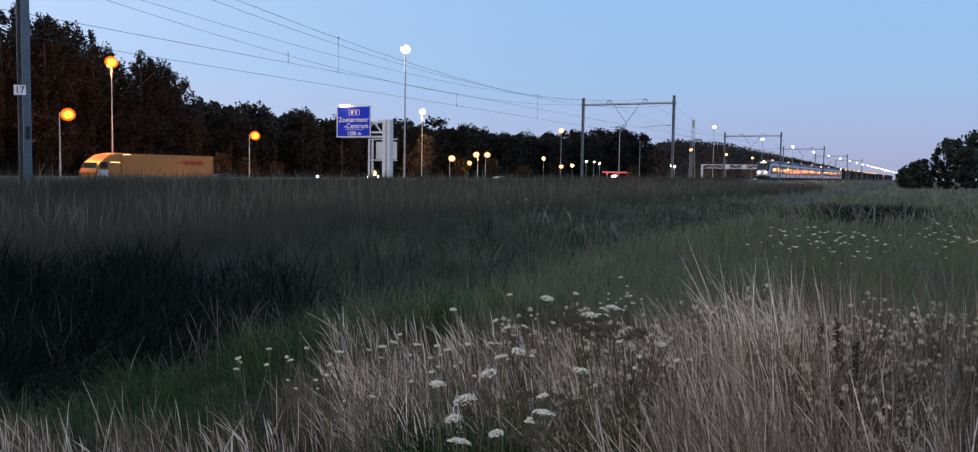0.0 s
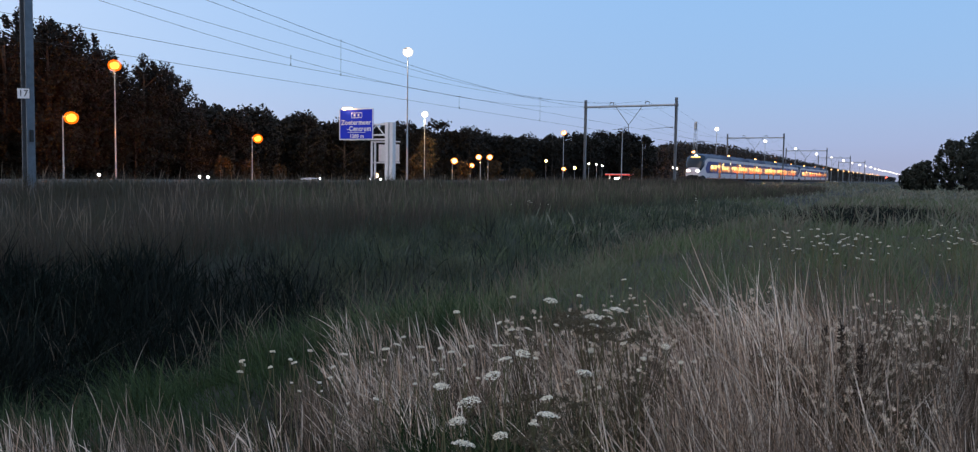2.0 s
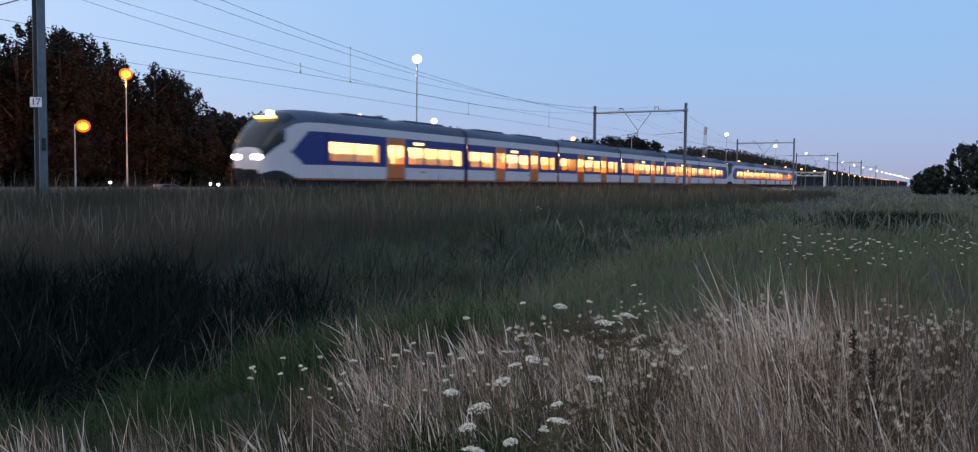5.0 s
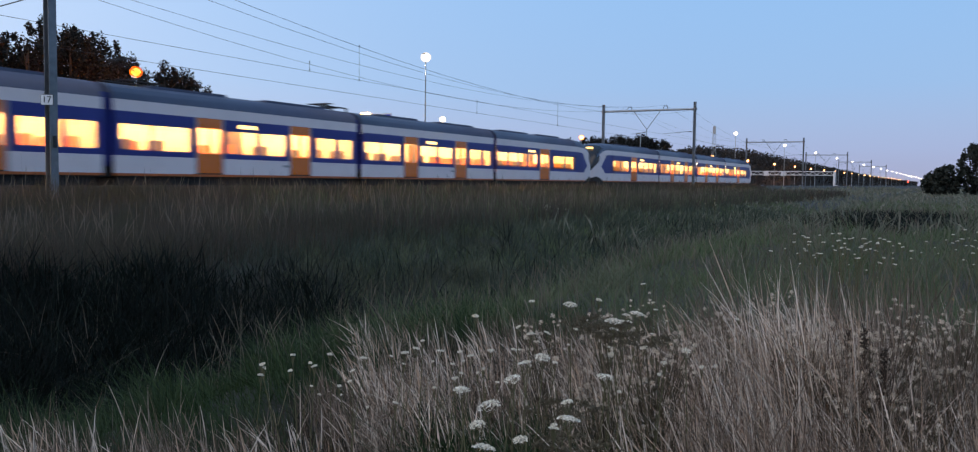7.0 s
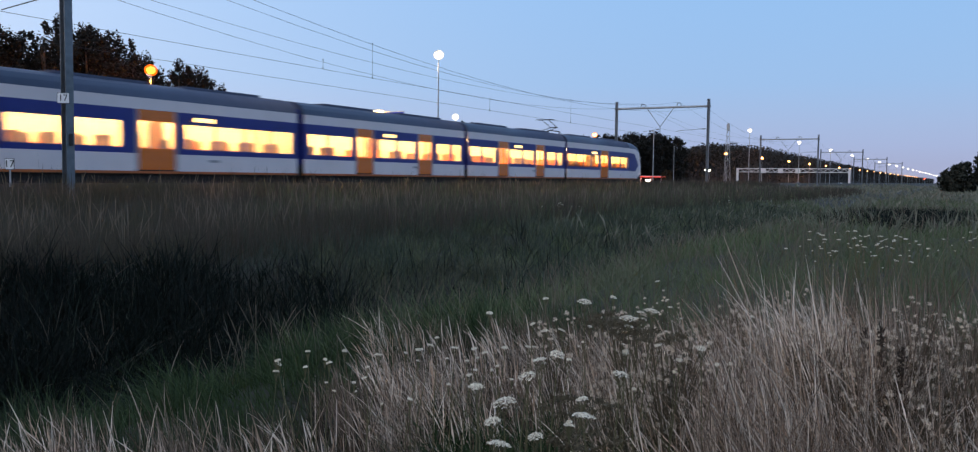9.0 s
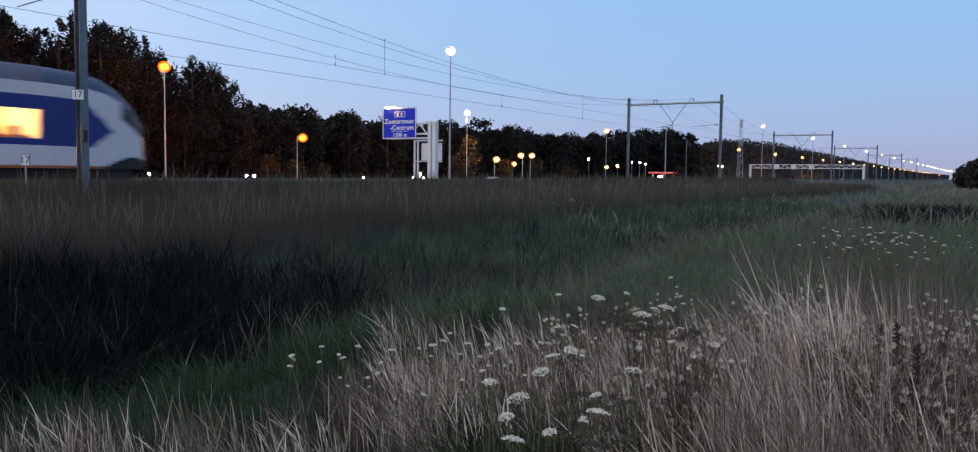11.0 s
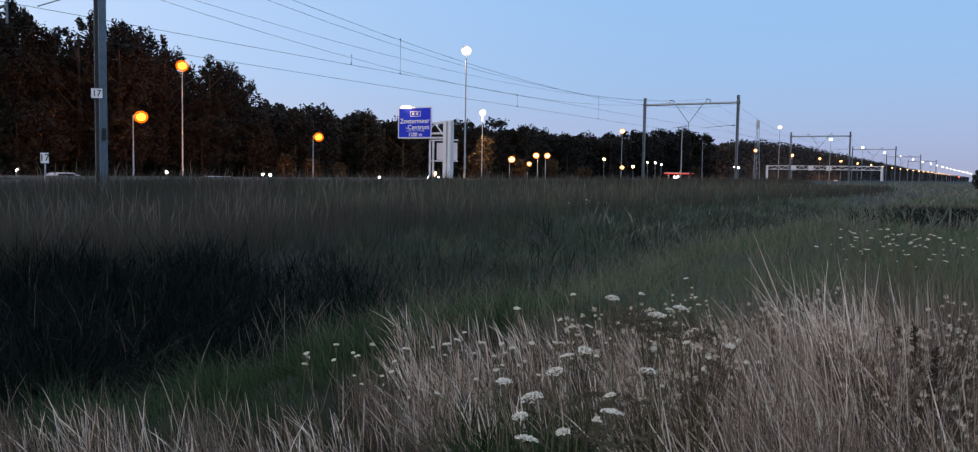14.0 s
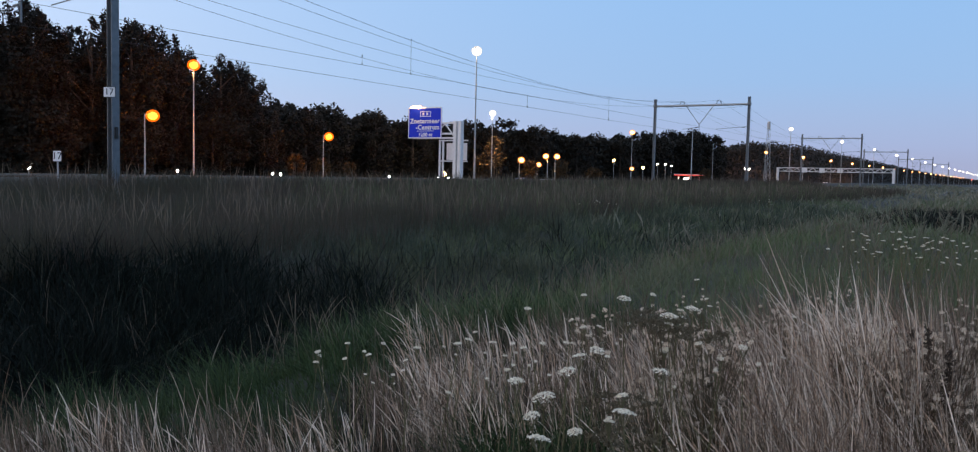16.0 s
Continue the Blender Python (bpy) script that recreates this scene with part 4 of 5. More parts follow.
def lamp_post(x, y, z, light, arm=0.0, label="", base=ROAD, r=0.11, globe=0.52):
    """A tapered pole with its lantern at height z; arm: reach of the bracket along X."""
    p = empty("street_lamp", x - arm, y, base)
    h = z - base
    bm = B()
    tube(bm, (0, 0, -0.2), (0, 0, h * 0.45), r, r * 0.8)
    tube(bm, (0, 0, h * 0.45), (0, 0, h + 0.05), r * 0.72, r * 0.5)
    part("pole", bm, M["galv"], p)
    if arm:
        bm = B()
        tube(bm, (0, 0, h), (arm, 0, h + 0.12), 0.04)
        part("arm", bm, M["galv"], p)
    bm = B()
    box(bm, arm - 0.45, arm + 0.45, -0.2, 0.2, h + 0.1, h + 0.26, bevel=0.06)
    lantern = part("lantern", bm, M["galv"], p)
    if light:
        bm = B()
        bmesh.ops.create_uvsphere(bm, u_segments=12, v_segments=8, radius=globe, matrix=Matrix.Translation((arm, 0, h - 0.1)) @ Matrix.Diagonal((1, 1, 0.85, 1)))
        part("bulb", bm, M[light], lantern, smooth=True)
        # oversized glowing shell stands in for the bloom round the bulb
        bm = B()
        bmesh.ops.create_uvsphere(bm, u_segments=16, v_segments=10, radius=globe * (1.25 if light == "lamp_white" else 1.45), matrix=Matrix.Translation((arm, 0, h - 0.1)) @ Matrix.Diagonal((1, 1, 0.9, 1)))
        part("halo_shell", bm, M["halo_" + light], lantern, "oversized glowing shell imitating the lamp's halo", smooth=True)
    tagged(p, label, "street lamp", "motorway lamps")
    return p


def build_lamps():
    # tall white row by the near carriageway
    for k in range(0, 24):
        if k == 1:
            continue
        lamp_post((1.51 + 1.475 * k) * 46.0, 46.0, 1.6 + 0.265 * 46, "lamp_white", label="tall galvanised motorway lamp with a white light", globe=0.42)
    # row behind the far carriageway
    for k in range(0, 26):
        light = None if k == 3 else ("sodium" if k in (0,) else "lamp_white" if k in (1,) else "sodium_soft")
        z = 1.6 + (0.146 if k == 0 else 0.136 if k < 3 else 0.128) * 85
        lamp_post((0.78 + 0.8 * k) * 85.0, 85.0, z, light, label="unlit grey motorway lamp on its pole" if light is None else "motorway lamp with an orange light" if k != 1 else "motorway lamp with a white light")
    # lamps of the side road
    lamp_post(58.4, 81.9, 7.3, "sodium", 1.0, "low road lamp with an orange light on a bracket")
    lamp_post(94.7, 89.6, 6.8, "sodium", 1.2, "low road lamp with an orange light on a bracket")
    for x, y, z, a in ((147.3, 86, 4.6, 0.8), (166.9, 91, 5.9, -0.8), (168.5, 89, 5.9, 0.8), (192.4, 107, 4.3, 0.8), (248, 104, 4.2, 0.8)):
        lamp_post(x, y, z, "sodium_soft", a, "small road lamp with an orange light")
    # the light of the nearest lamps
    for x, y, z, c, e in ((66.3, 85, 13.6, (1.0, 0.26, 0.03), 7500), (58.4, 81.6, 7.0, (1.0, 0.26, 0.03), 4000), (94.7, 89.3, 6.5, (1.0, 0.26, 0.03), 3000), (134.3, 85, 12.8, (1.0, 0.6, 0.3), 14000), (69.5, 46, 13.4, (1.0, 0.85, 0.65), 500), (147.3, 86, 4.2, (1.0, 0.45, 0.1), 1800), (167.7, 90, 5.5, (1.0, 0.45, 0.1), 1800), (406.3, 85, 12.0, (1.0, 0.4, 0.12), 22000), (542.3, 85, 12.0, (1.0, 0.4, 0.12), 32000), (746.3, 85, 12.0, (1.0, 0.4, 0.12), 44000)):
        la = bpy.data.lights.new("lamp_light", "POINT")
        la.energy, la.color, la.shadow_soft_size = e, c, 0.5
        new("lamp_light", la).location = (x, y + 1.6, z - 0.8)
    lamp_post(127.0, 43.5, 9.1, None, -0.6, "slim unlit lamp post by the motorway")


build_lamps()


def small_light(x, y, z, light, label, base=ROAD, r=0.16):
    """A low lantern on a thin post."""
    p = empty("low_lamp", x, y, base)
    bm = B()
    tube(bm, (0, 0, -0.2), (0, 0, z - base - 0.1), 0.05)
    part("post", bm, M["galv"], p)
    bm = B()
    bmesh.ops.create_uvsphere(bm, u_segments=10, v_segments=7, radius=r, matrix=Matrix.Translation((0, 0, z - base)))
    globe = part("globe", bm, M[light], p, smooth=True)
    part("cap", bx(-r, r, -r, r, z - base + r * 0.9, z - base + r * 1.15, bevel=0.02), M["galv"], globe)
    tagged(p, label, "lamp", "low lamps")


def build_low_lamps():
    for x, y, z in ((53.5, 98.4, 1.1), (67.4, 89.5, 1.05), (76.3, 82.0, 0.95), (77.0, 81.3, 0.9), (86.6, 71.0, 0.85), (88.1, 63.9, 0.9), (89.3, 63.2, 0.9), (91.5, 62.6, 0.85)):
        small_light(x, y, z, "car_light", "low post lamp with a small white light")
    small_light(85.8, 61.4, 1.4, "sodium_soft", "low post lamp with a warm orange light", r=0.3)
    for x, y, z in ((224.0, 86.2, 5.4), (225.3, 82.6, 4.9), (225.7, 84.5, 5.3), (229.1, 63.0, 4.5), (230.0, 62.2, 4.3)):
        small_light(x, y, z, "lamp_white", "slim post lamp with a white light", r=0.22)
    for x, y, z in ((219.3, 97.5, 6.1), (222.5, 89.9, 4.2)):
        small_light(x, y, z, "sodium_soft", "slim post lamp with an orange light", r=0.4)


build_low_lamps()


def build_canopy():
    p = empty("fuel_canopy", 300.0, 103.0, ROAD)
    part("fascia", bx(-3.5, 3.5, -4.6, 4.6, 2.9, 3.3, bevel=0.05), M["tail_soft"], p, "lit red fascia band")
    part("roof_slab", bx(-3.4, 3.4, -4.5, 4.5, 3.3, 3.5), M["white_steel"], p)
    for y in (-4.0, 0.0, 4.0):
        part("column", bx(-0.2, 0.2, y - 0.2, y + 0.2, -0.2, 2.7), M["white_steel"], p)
    part("kiosk_window", bx(-2.0, 2.0, 0.9, 1.4, 1.5, 2.1, bevel=0.05), M["lamp_white"], p, "white lit kiosk front")
    tagged(p, "small fuel station canopy with a red lit band", "canopy")


build_canopy()


def text_on(parent, body, size, x, y, z, m):
    """Raised lettering that faces -X."""
    cu = bpy.data.curves.new("lettering", "FONT")
    cu.body, cu.size, cu.align_x, cu.align_y, cu.extrude = body, size, "CENTER", "CENTER", 0.006
    cu.space_character, cu.offset = 1.1, 0.014
    cu.materials.append(m)
    t = new("lettering", cu)
    t.parent, t.matrix_basis = parent, pose(x, y, z, 90, 0, -90)
    return t


def build_exit_sign():
    p = empty("motorway_sign", 62.0, 0, ROAD)
    d = -ROAD
    y0, y1, z0, z1 = 44.75, 48.6, 4.72 + d, 7.58 + d
    panel = part("panel", bx(0.0, 0.06, y0, y1, z0, z1, bevel=0.02), M["sign_blue"], p)
    bm = B()
    for a in ((y0, y1, z0, z0 + 0.1), (y0, y1, z1 - 0.1, z1), (y0, y0 + 0.1, z0 + 0.1, z1 - 0.1), (y1 - 0.1, y1, z0 + 0.1, z1 - 0.1)):
        box(bm, -0.012, -0.004, *a)
    part("border", bm, M["sign_white"], panel, "white border line")
    text_on(panel, "Zoetermeer", 0.62, -0.012, 46.68, 6.3 + d, M["sign_white"])
    text_on(panel, "-Centrum", 0.62, -0.012, 46.35, 5.72 + d, M["sign_white"])
    text_on(panel, "1200 m", 0.48, -0.012, 46.6, 5.05 + d, M["sign_white"])
    part("rule", bx(-0.012, -0.004, 45.6, 47.6, 5.38 + d, 5.42 + d), M["sign_white"], panel)
    bm = B()
    for a in ((46.0, 47.2, 6.72 + d, 6.77 + d), (46.0, 47.2, 7.16 + d, 7.21 + d), (46.0, 46.05, 6.77 + d, 7.16 + d), (47.15, 47.2, 6.77 + d, 7.16 + d)):
        box(bm, -0.012, -0.004, *a)
    box(bm, -0.012, -0.004, 46.3, 46.5, 6.85 + d, 7.08 + d)
    box(bm, -0.012, -0.004, 46.75, 46.95, 6.85 + d, 7.08 + d)
    part("exit_symbol", bm, M["sign_white"], panel, "white outlined exit symbol")
    part("sign_lamp", bx(-0.55, -0.25, 46.9, 47.9, 7.48 + d, 7.66 + d, bevel=0.05), M["sodium_soft"], p, "lit lamp over the sign")
    # double column and its cantilever
    for y in (42.62, 43.12):
        part("column", bx(-0.25, 0.25, y - 0.18, y + 0.18, -0.2, 6.25 + d, bevel=0.02), M["white_steel"], p)
    for z in (6.1, 5.15, 4.75):
        part("chord", bx(0.1, 0.26, 43.3, 48.2, z + d - 0.08, z + d + 0.08, bevel=0.01), M["white_steel"], p)
    for k, (ya, za, yb, zb) in enumerate(((43.4, 4.85, 44.5, 6.05), (44.5, 6.05, 45.8, 4.85), (45.8, 4.85, 47.1, 6.05))):
        bm = B()
        tube(bm, (0.18, ya, za + d), (0.18, yb, zb + d), 0.06)
        part("brace", bm, M["white_steel"], p)
    tagged(p, "blue motorway exit sign on a pale steel cantilever", "road sign")
    q = empty("sign_back", 66.0, 0, ROAD)
    part("panel", bx(0, 0.06, 44.6, 47.0, 2.8 + d, 4.45 + d, bevel=0.02), M["white_steel"], q)
    for y in (47.9, 47.5):
        part("post", bx(0.07, 0.22, y - 0.08, y + 0.08, -0.2, 4.75 + d, bevel=0.01), M["white_steel"], q)
    for z in (4.65, 2.65):
        part("cross_bar", bx(0.07, 0.2, 44.6, 48.0, z + d, z + d + 0.12, bevel=0.01), M["white_steel"], q)
    tagged(q, "grey back of a road sign on pale steel posts", "road sign")


build_exit_sign()


def build_gantry():
    p = empty("road_gantry", 367.0, 0, ROAD)
    d = -ROAD
    for y in (42.0, 87.0):
        part("column", bx(-0.5, 0.5, y - 0.4, y + 0.4, -0.2, 7.0 + d, bevel=0.03), M["white_steel"], p)
    for z in (5.4, 6.9):
        part("chord", bx(-0.25, 0.25, 42.0, 87.0, z + d - 0.14, z + d + 0.14, bevel=0.02), M["white_steel"], p)
    for k in range(14):
        a, b = 42.4 + 3.2 * k, 42.4 + 3.2 * (k + 0.5)
        for u, v in ((a, b), (b + 1.6, b)):
            bm = B()
            tube(bm, (0, u, 5.5 + d), (0, v, 6.8 + d), 0.11)
            part("brace", bm, M["white_steel"], p)
    for y in (62, 69, 76):
        part("signal_box", bx(-0.6, -0.3, y - 1.0, y + 1.0, 5.0 + d, 6.9 + d, bevel=0.05), M["white_steel"], p)
    tagged(p, "pale steel lattice gantry spanning the motorway", "gantry")


build_gantry()


def build_radio_mast():
    p = empty("radio_mast", 320.0, 79.8, ROAD)
    h = 24.0
    feet = [(0.9 * math.cos(a), 0.9 * math.sin(a)) for a in (0.3, 2.4, 4.5)]
    for x, y in feet:
        bm = B()
        tube(bm, (x * 1.6, y * 1.6, 0), (x * 0.5, y * 0.5, h), 0.09, 0.06)
        part("leg", bm, M["galv"], p)
    for k in range(11):
        bm = B()
        s0, s1 = 1.6 - 1.1 * k / 11, 1.6 - 1.1 * (k + 1) / 11
        for i in range(3):
            a, b = feet[i], feet[(i + 1) % 3]
            tube(bm, (a[0] * s0, a[1] * s0, h * k / 11), (b[0] * s1, b[1] * s1, h * (k + 1) / 11), 0.05)
        part("brace", bm, M["galv"], p)
    part("antenna", bx(-0.5, 0.5, -0.5, 0.5, h - 3, h - 0.4, bevel=0.1), M["galv"], p)
    tagged(p, "slender lattice radio mast beside the motorway", "mast")


build_radio_mast()


# ---- woods ----
def crown_arrays(seed, h, spread, low, n, leaf, pointed):
    """Leaf clumps gathered in lobes: uneven outline, gaps; a pointed tree carries several leaders of uneven height."""
    g = np.random.default_rng(seed)
    lobes = 150 if pointed else 90
    rel = g.random(lobes) ** 0.8
    ang = g.random(lobes) * 2 * np.pi
    if pointed:
        k = 9
        la, lr = g.random(k) * 2 * np.pi, spread * 0.72 * np.sqrt(g.random(k))
        lr[0] = 0
        lh = h * (0.84 + 0.15 * g.random(k))
        lh[0] = h
        own = g.integers(0, k, lobes)
        zc = low + (lh[own] - low) * rel
        wid = spread * 0.5 * np.clip(1.12 - rel ** 3.5, 0.1, 1) * (0.5 + 0.7 * g.random(lobes))
        ctr = np.stack([np.cos(la[own]) * lr[own] + np.cos(ang) * wid, np.sin(la[own]) * lr[own] + np.sin(ang) * wid, zc], -1)
        rad = spread * (0.12 + 0.16 * g.random(lobes)) * (1.15 - 0.62 * rel ** 2)
    else:
        zc = low + (h - low) * rel
        wid = spread * (np.sin(np.pi * (0.12 + 0.8 * rel ** 1.3)) ** 0.8) * (0.55 + 0.55 * g.random(lobes))
        ctr = np.stack([np.cos(ang) * wid * 0.7, np.sin(ang) * wid * 0.7, zc], -1)
        rad = spread * (0.1 + 0.16 * g.random(lobes))
    pick = g.integers(0, lobes, n)
    d = g.normal(size=(n, 3))
    d /= np.linalg.norm(d, axis=1)[:, None]
    c = ctr[pick] + d * (rad[pick] * (0.35 + 0.75 * g.random(n)))[:, None] * np.array([1, 1, 1.8 if pointed else 1.1])
    c[:, 2] = low + (c[:, 2] - low) * (h - low) / max(1.0, c[:, 2].max() - low)
    u = g.normal(size=(n, 3))
    u /= np.linalg.norm(u, axis=1)[:, None]
    v = np.cross(u, g.normal(size=(n, 3)))
    v /= np.linalg.norm(v, axis=1)[:, None] + 1e-9
    s = (leaf * (0.5 + 0.8 * g.random(n)))[:, None]
    V = np.stack([c - u * s, c + v * s * 0.6, c + u * s, c - v * s * 0.6], 1).reshape(-1, 3)
    return V, np.arange(n * 4).reshape(n, 4)


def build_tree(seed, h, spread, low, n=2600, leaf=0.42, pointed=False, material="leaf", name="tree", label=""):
    t = empty(name)
    g = random.Random(seed)
    bm = B()
    tube(bm, (0, 0, -0.3), (0, 0, h * 0.45), 0.02 * h, 0.012 * h)
    tube(bm, (0, 0, h * 0.45), (0.1, 0.1, h * 0.9), 0.012 * h, 0.003 * h, n=6)
    for k in range(7):
        a, z = g.random() * 6.28, h * (0.25 + 0.08 * k)
        tube(bm, (0, 0, z), (math.cos(a) * spread * 0.7, math.sin(a) * spread * 0.7, z + h * 0.14), 0.006 * h, 0.002 * h, n=5)
    part("trunk", bm, M["bark"], t)
    V, F = crown_arrays(seed, h, spread, low, n, leaf, pointed)
    c = soup("crown", V, F, M[material])
    c.parent = t
    tagged(t, label, "tree", "trees of the wood")
    return t


WOOD = ((91, 105, 18.0), (97, 111, 16.6), (52, 104, 21.1), (57, 110, 22.3), (57, 104, 20.6), (66, 110, 20), (65, 104, 20.5), (72, 110, 22.5), (71, 104, 21.1), (79, 110, 21.8), (78, 104, 20.1), (86, 110, 20),
        (86, 104, 18.5), (94, 110, 18.2), (101, 112, 13.4), (112, 118, 14.1), (124, 118, 14.4), (137, 118, 14.1), (153, 118, 13.1), (171, 118, 14.2), (193, 118, 15.9), (218, 118, 14.6),
        (249, 118, 15.4), (288, 118, 17.7), (320, 118, 19.8), (349, 118, 21.5))


def build_wood():
    r = random.Random(3)
    proto = {}
    for k in range(4):
        proto["tall", k] = build_tree(20 + k, 20.0, 4.6, 0.8, 13500, 0.19, True, label="tall poplar at the edge of the wood, dusk darkness in its leaf colour")
        proto["round", k] = build_tree(40 + k, 14.0, 5.2, 0.6, 3900, 0.29, False, label="broad-crowned tree of the roadside wood, dusk darkness in its leaf colour")
    used = set()
    for i, (x, y, h) in enumerate(WOOD):
        kind = "tall" if i < 14 else "round"
        key = (kind, i % 4)
        s = (h * (1.03 if kind == "tall" else 1.05) - ROAD) / (20.0 if kind == "tall" else 14.0)
        ob = proto[key]
        m = pose(x, y, ROAD, 0, 0, r.random() * 360)
        if key in used:
            ob = copy_thing(ob, m)
        else:
            used.add(key)
            ob.matrix_basis = m
        ob.scale = (s * 1.15, s * 1.15, s)
        if kind == "round":
            for dx, dy, q in ((6.0, -6.0, 0.92), (-3.0, 7.0, 0.96)):
                extra = copy_thing(proto[key], pose(x + dx + r.uniform(-2, 2), y + dy, ROAD, 0, 0, r.random() * 360))
                extra.scale = (s * q * 1.1, s * q * 1.1, s * q)
        else:
            extra = copy_thing(proto[("round", i % 4)], pose(x + r.uniform(-3, 3), y - 5, ROAD, 0, 0, r.random() * 360))
            extra.scale = (0.75, 0.75, 0.72)
    # the wood runs on into the distance and behind the front trees: an added backing with leaves on it
    g = np.random.default_rng(11)

    def crest(x):
        top = np.interp(x, [20, 60, 92, 104, 150, 250, 370, 400, 450, 570, 900, 1400, 1900, 3800], [18.8, 18.8, 17.0, 13.4, 13.2, 14.2, 18.5, 15.5, 21.5, 25.5, 23, 19, 17, 17])
        top = top * (0.92 + 0.05 * np.sin(x * 0.21) * np.sin(x * 0.083 + 1) + 0.05 * np.abs(np.sin(x * 0.37 + 2 * np.sin(x * 0.05))) + 0.025 * np.sin(x * 0.9))
        return top * (1 - 0.62 * np.exp(-((x - 385) / 9.0) ** 2))

    # solid backing sheets, added so that gaps between the leaves look dark
    for (xs, y0, material, label) in ((np.arange(20, 378, 1.5), 116, "leaf", "added dark backing that fills the gaps in the wood"), (np.r_[np.arange(392, 900, 2.5), np.arange(900, 3800, 14)], 122, "leaf_hazed", "added hazed backing that fills the gaps in the far wood")):
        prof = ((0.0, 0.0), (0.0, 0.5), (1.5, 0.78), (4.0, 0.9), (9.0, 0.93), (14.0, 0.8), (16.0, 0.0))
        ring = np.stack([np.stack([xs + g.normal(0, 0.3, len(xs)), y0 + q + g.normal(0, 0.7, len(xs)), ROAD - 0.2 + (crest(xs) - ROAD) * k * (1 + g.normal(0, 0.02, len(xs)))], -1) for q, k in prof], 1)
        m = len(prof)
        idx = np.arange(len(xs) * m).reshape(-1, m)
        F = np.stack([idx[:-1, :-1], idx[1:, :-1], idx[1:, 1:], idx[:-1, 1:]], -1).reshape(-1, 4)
        tagged(soup("wood_backing", ring.reshape(-1, 3), F, M[material]), label, "wood", kind="stuff")
    n = 88000
    x = np.where(g.random(n) < 0.45, g.uniform(20, 378, n), 392 + 3400 * g.random(n) ** 2.4)
    y = np.where(x < 385, 113 + 9 * g.random(n), 119 + 9 * g.random(n))
    c = np.stack([x, y, ROAD + (crest(x) - ROAD) * g.random(n) ** 0.55], -1)
    u = g.normal(size=(n, 3))
    u /= np.linalg.norm(u, axis=1)[:, None]
    v = np.cross(u, g.normal(size=(n, 3)))
    v /= np.linalg.norm(v, axis=1)[:, None]
    s = ((0.5 + 0.6 * g.random(n)) * np.where(x < 385, 0.6, 0.55 + x / 2400))[:, None]
    V = np.stack([c - u * s, c + v * s * 0.7, c + u * s, c - v * s * 0.7], 1).reshape(-1, 3)
    near = np.repeat(x < 385, 4)
    for piece, material, label in ((V[near], "leaf", "continuous wood along the motorway, dusk darkness in its leaf colour"), (V[~near], "leaf_hazed", "wood running on beside the lit motorway, haze and lamplight in its brown")):
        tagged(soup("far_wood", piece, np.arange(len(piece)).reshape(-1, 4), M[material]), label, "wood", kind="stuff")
    # bushes lit by the lamps, and the trees by the field
    for x, y, h, sp in ((95, 97, 4.6, 1.8), (103, 99, 4.0, 2.0), (111, 100, 3.6, 1.6), (140, 88.0, 9.6, 3.0), (136, 89.0, 5.4, 2.2), (170, 97, 5.5, 3.0), (190, 99, 6.0, 3.0), (205, 97, 4.5, 3.0), (300, 97, 6.0, 3.0)):
        b = build_tree(int(x * 7), h, sp, 0.2, 900, 0.3, False, "leaf_lamplit", "bush", "olive-brown roadside bush under the lamps, lamplight added to its leaf colour")
        b.matrix_basis = pose(x, y, ROAD)
    for x, y, h, sp in ((150, 0.6, 5.0, 3.0), (150, -3.4, 8.6, 3.4), (154, -7.5, 9.8, 4.5), (147, -5.5, 7.0, 3.0), (158, -12, 10.0, 5.0), (160, 2.5, 4.2, 2.6)):
        b = build_tree(int(x + y * 10) + 900, h, sp, 0.2, 4200, 0.24, False, "leaf_field_hazed", "tree", "bushy tree standing by the open field, haze in its leaf colour")
        b.matrix_basis = pose(x, y, 0)


build_wood()


# ---- vehicles ----
def wheel_mesh(r, w):
    bm = B()
    tube(bm, (0, -w / 2, r), (0, w / 2, r), r, n=20)
    tube(bm, (0, -w / 2 - 0.01, r), (0, w / 2 + 0.01, r), r * 0.55, n=12)
    return mesh_of("wheel", bm, M["tyre"])


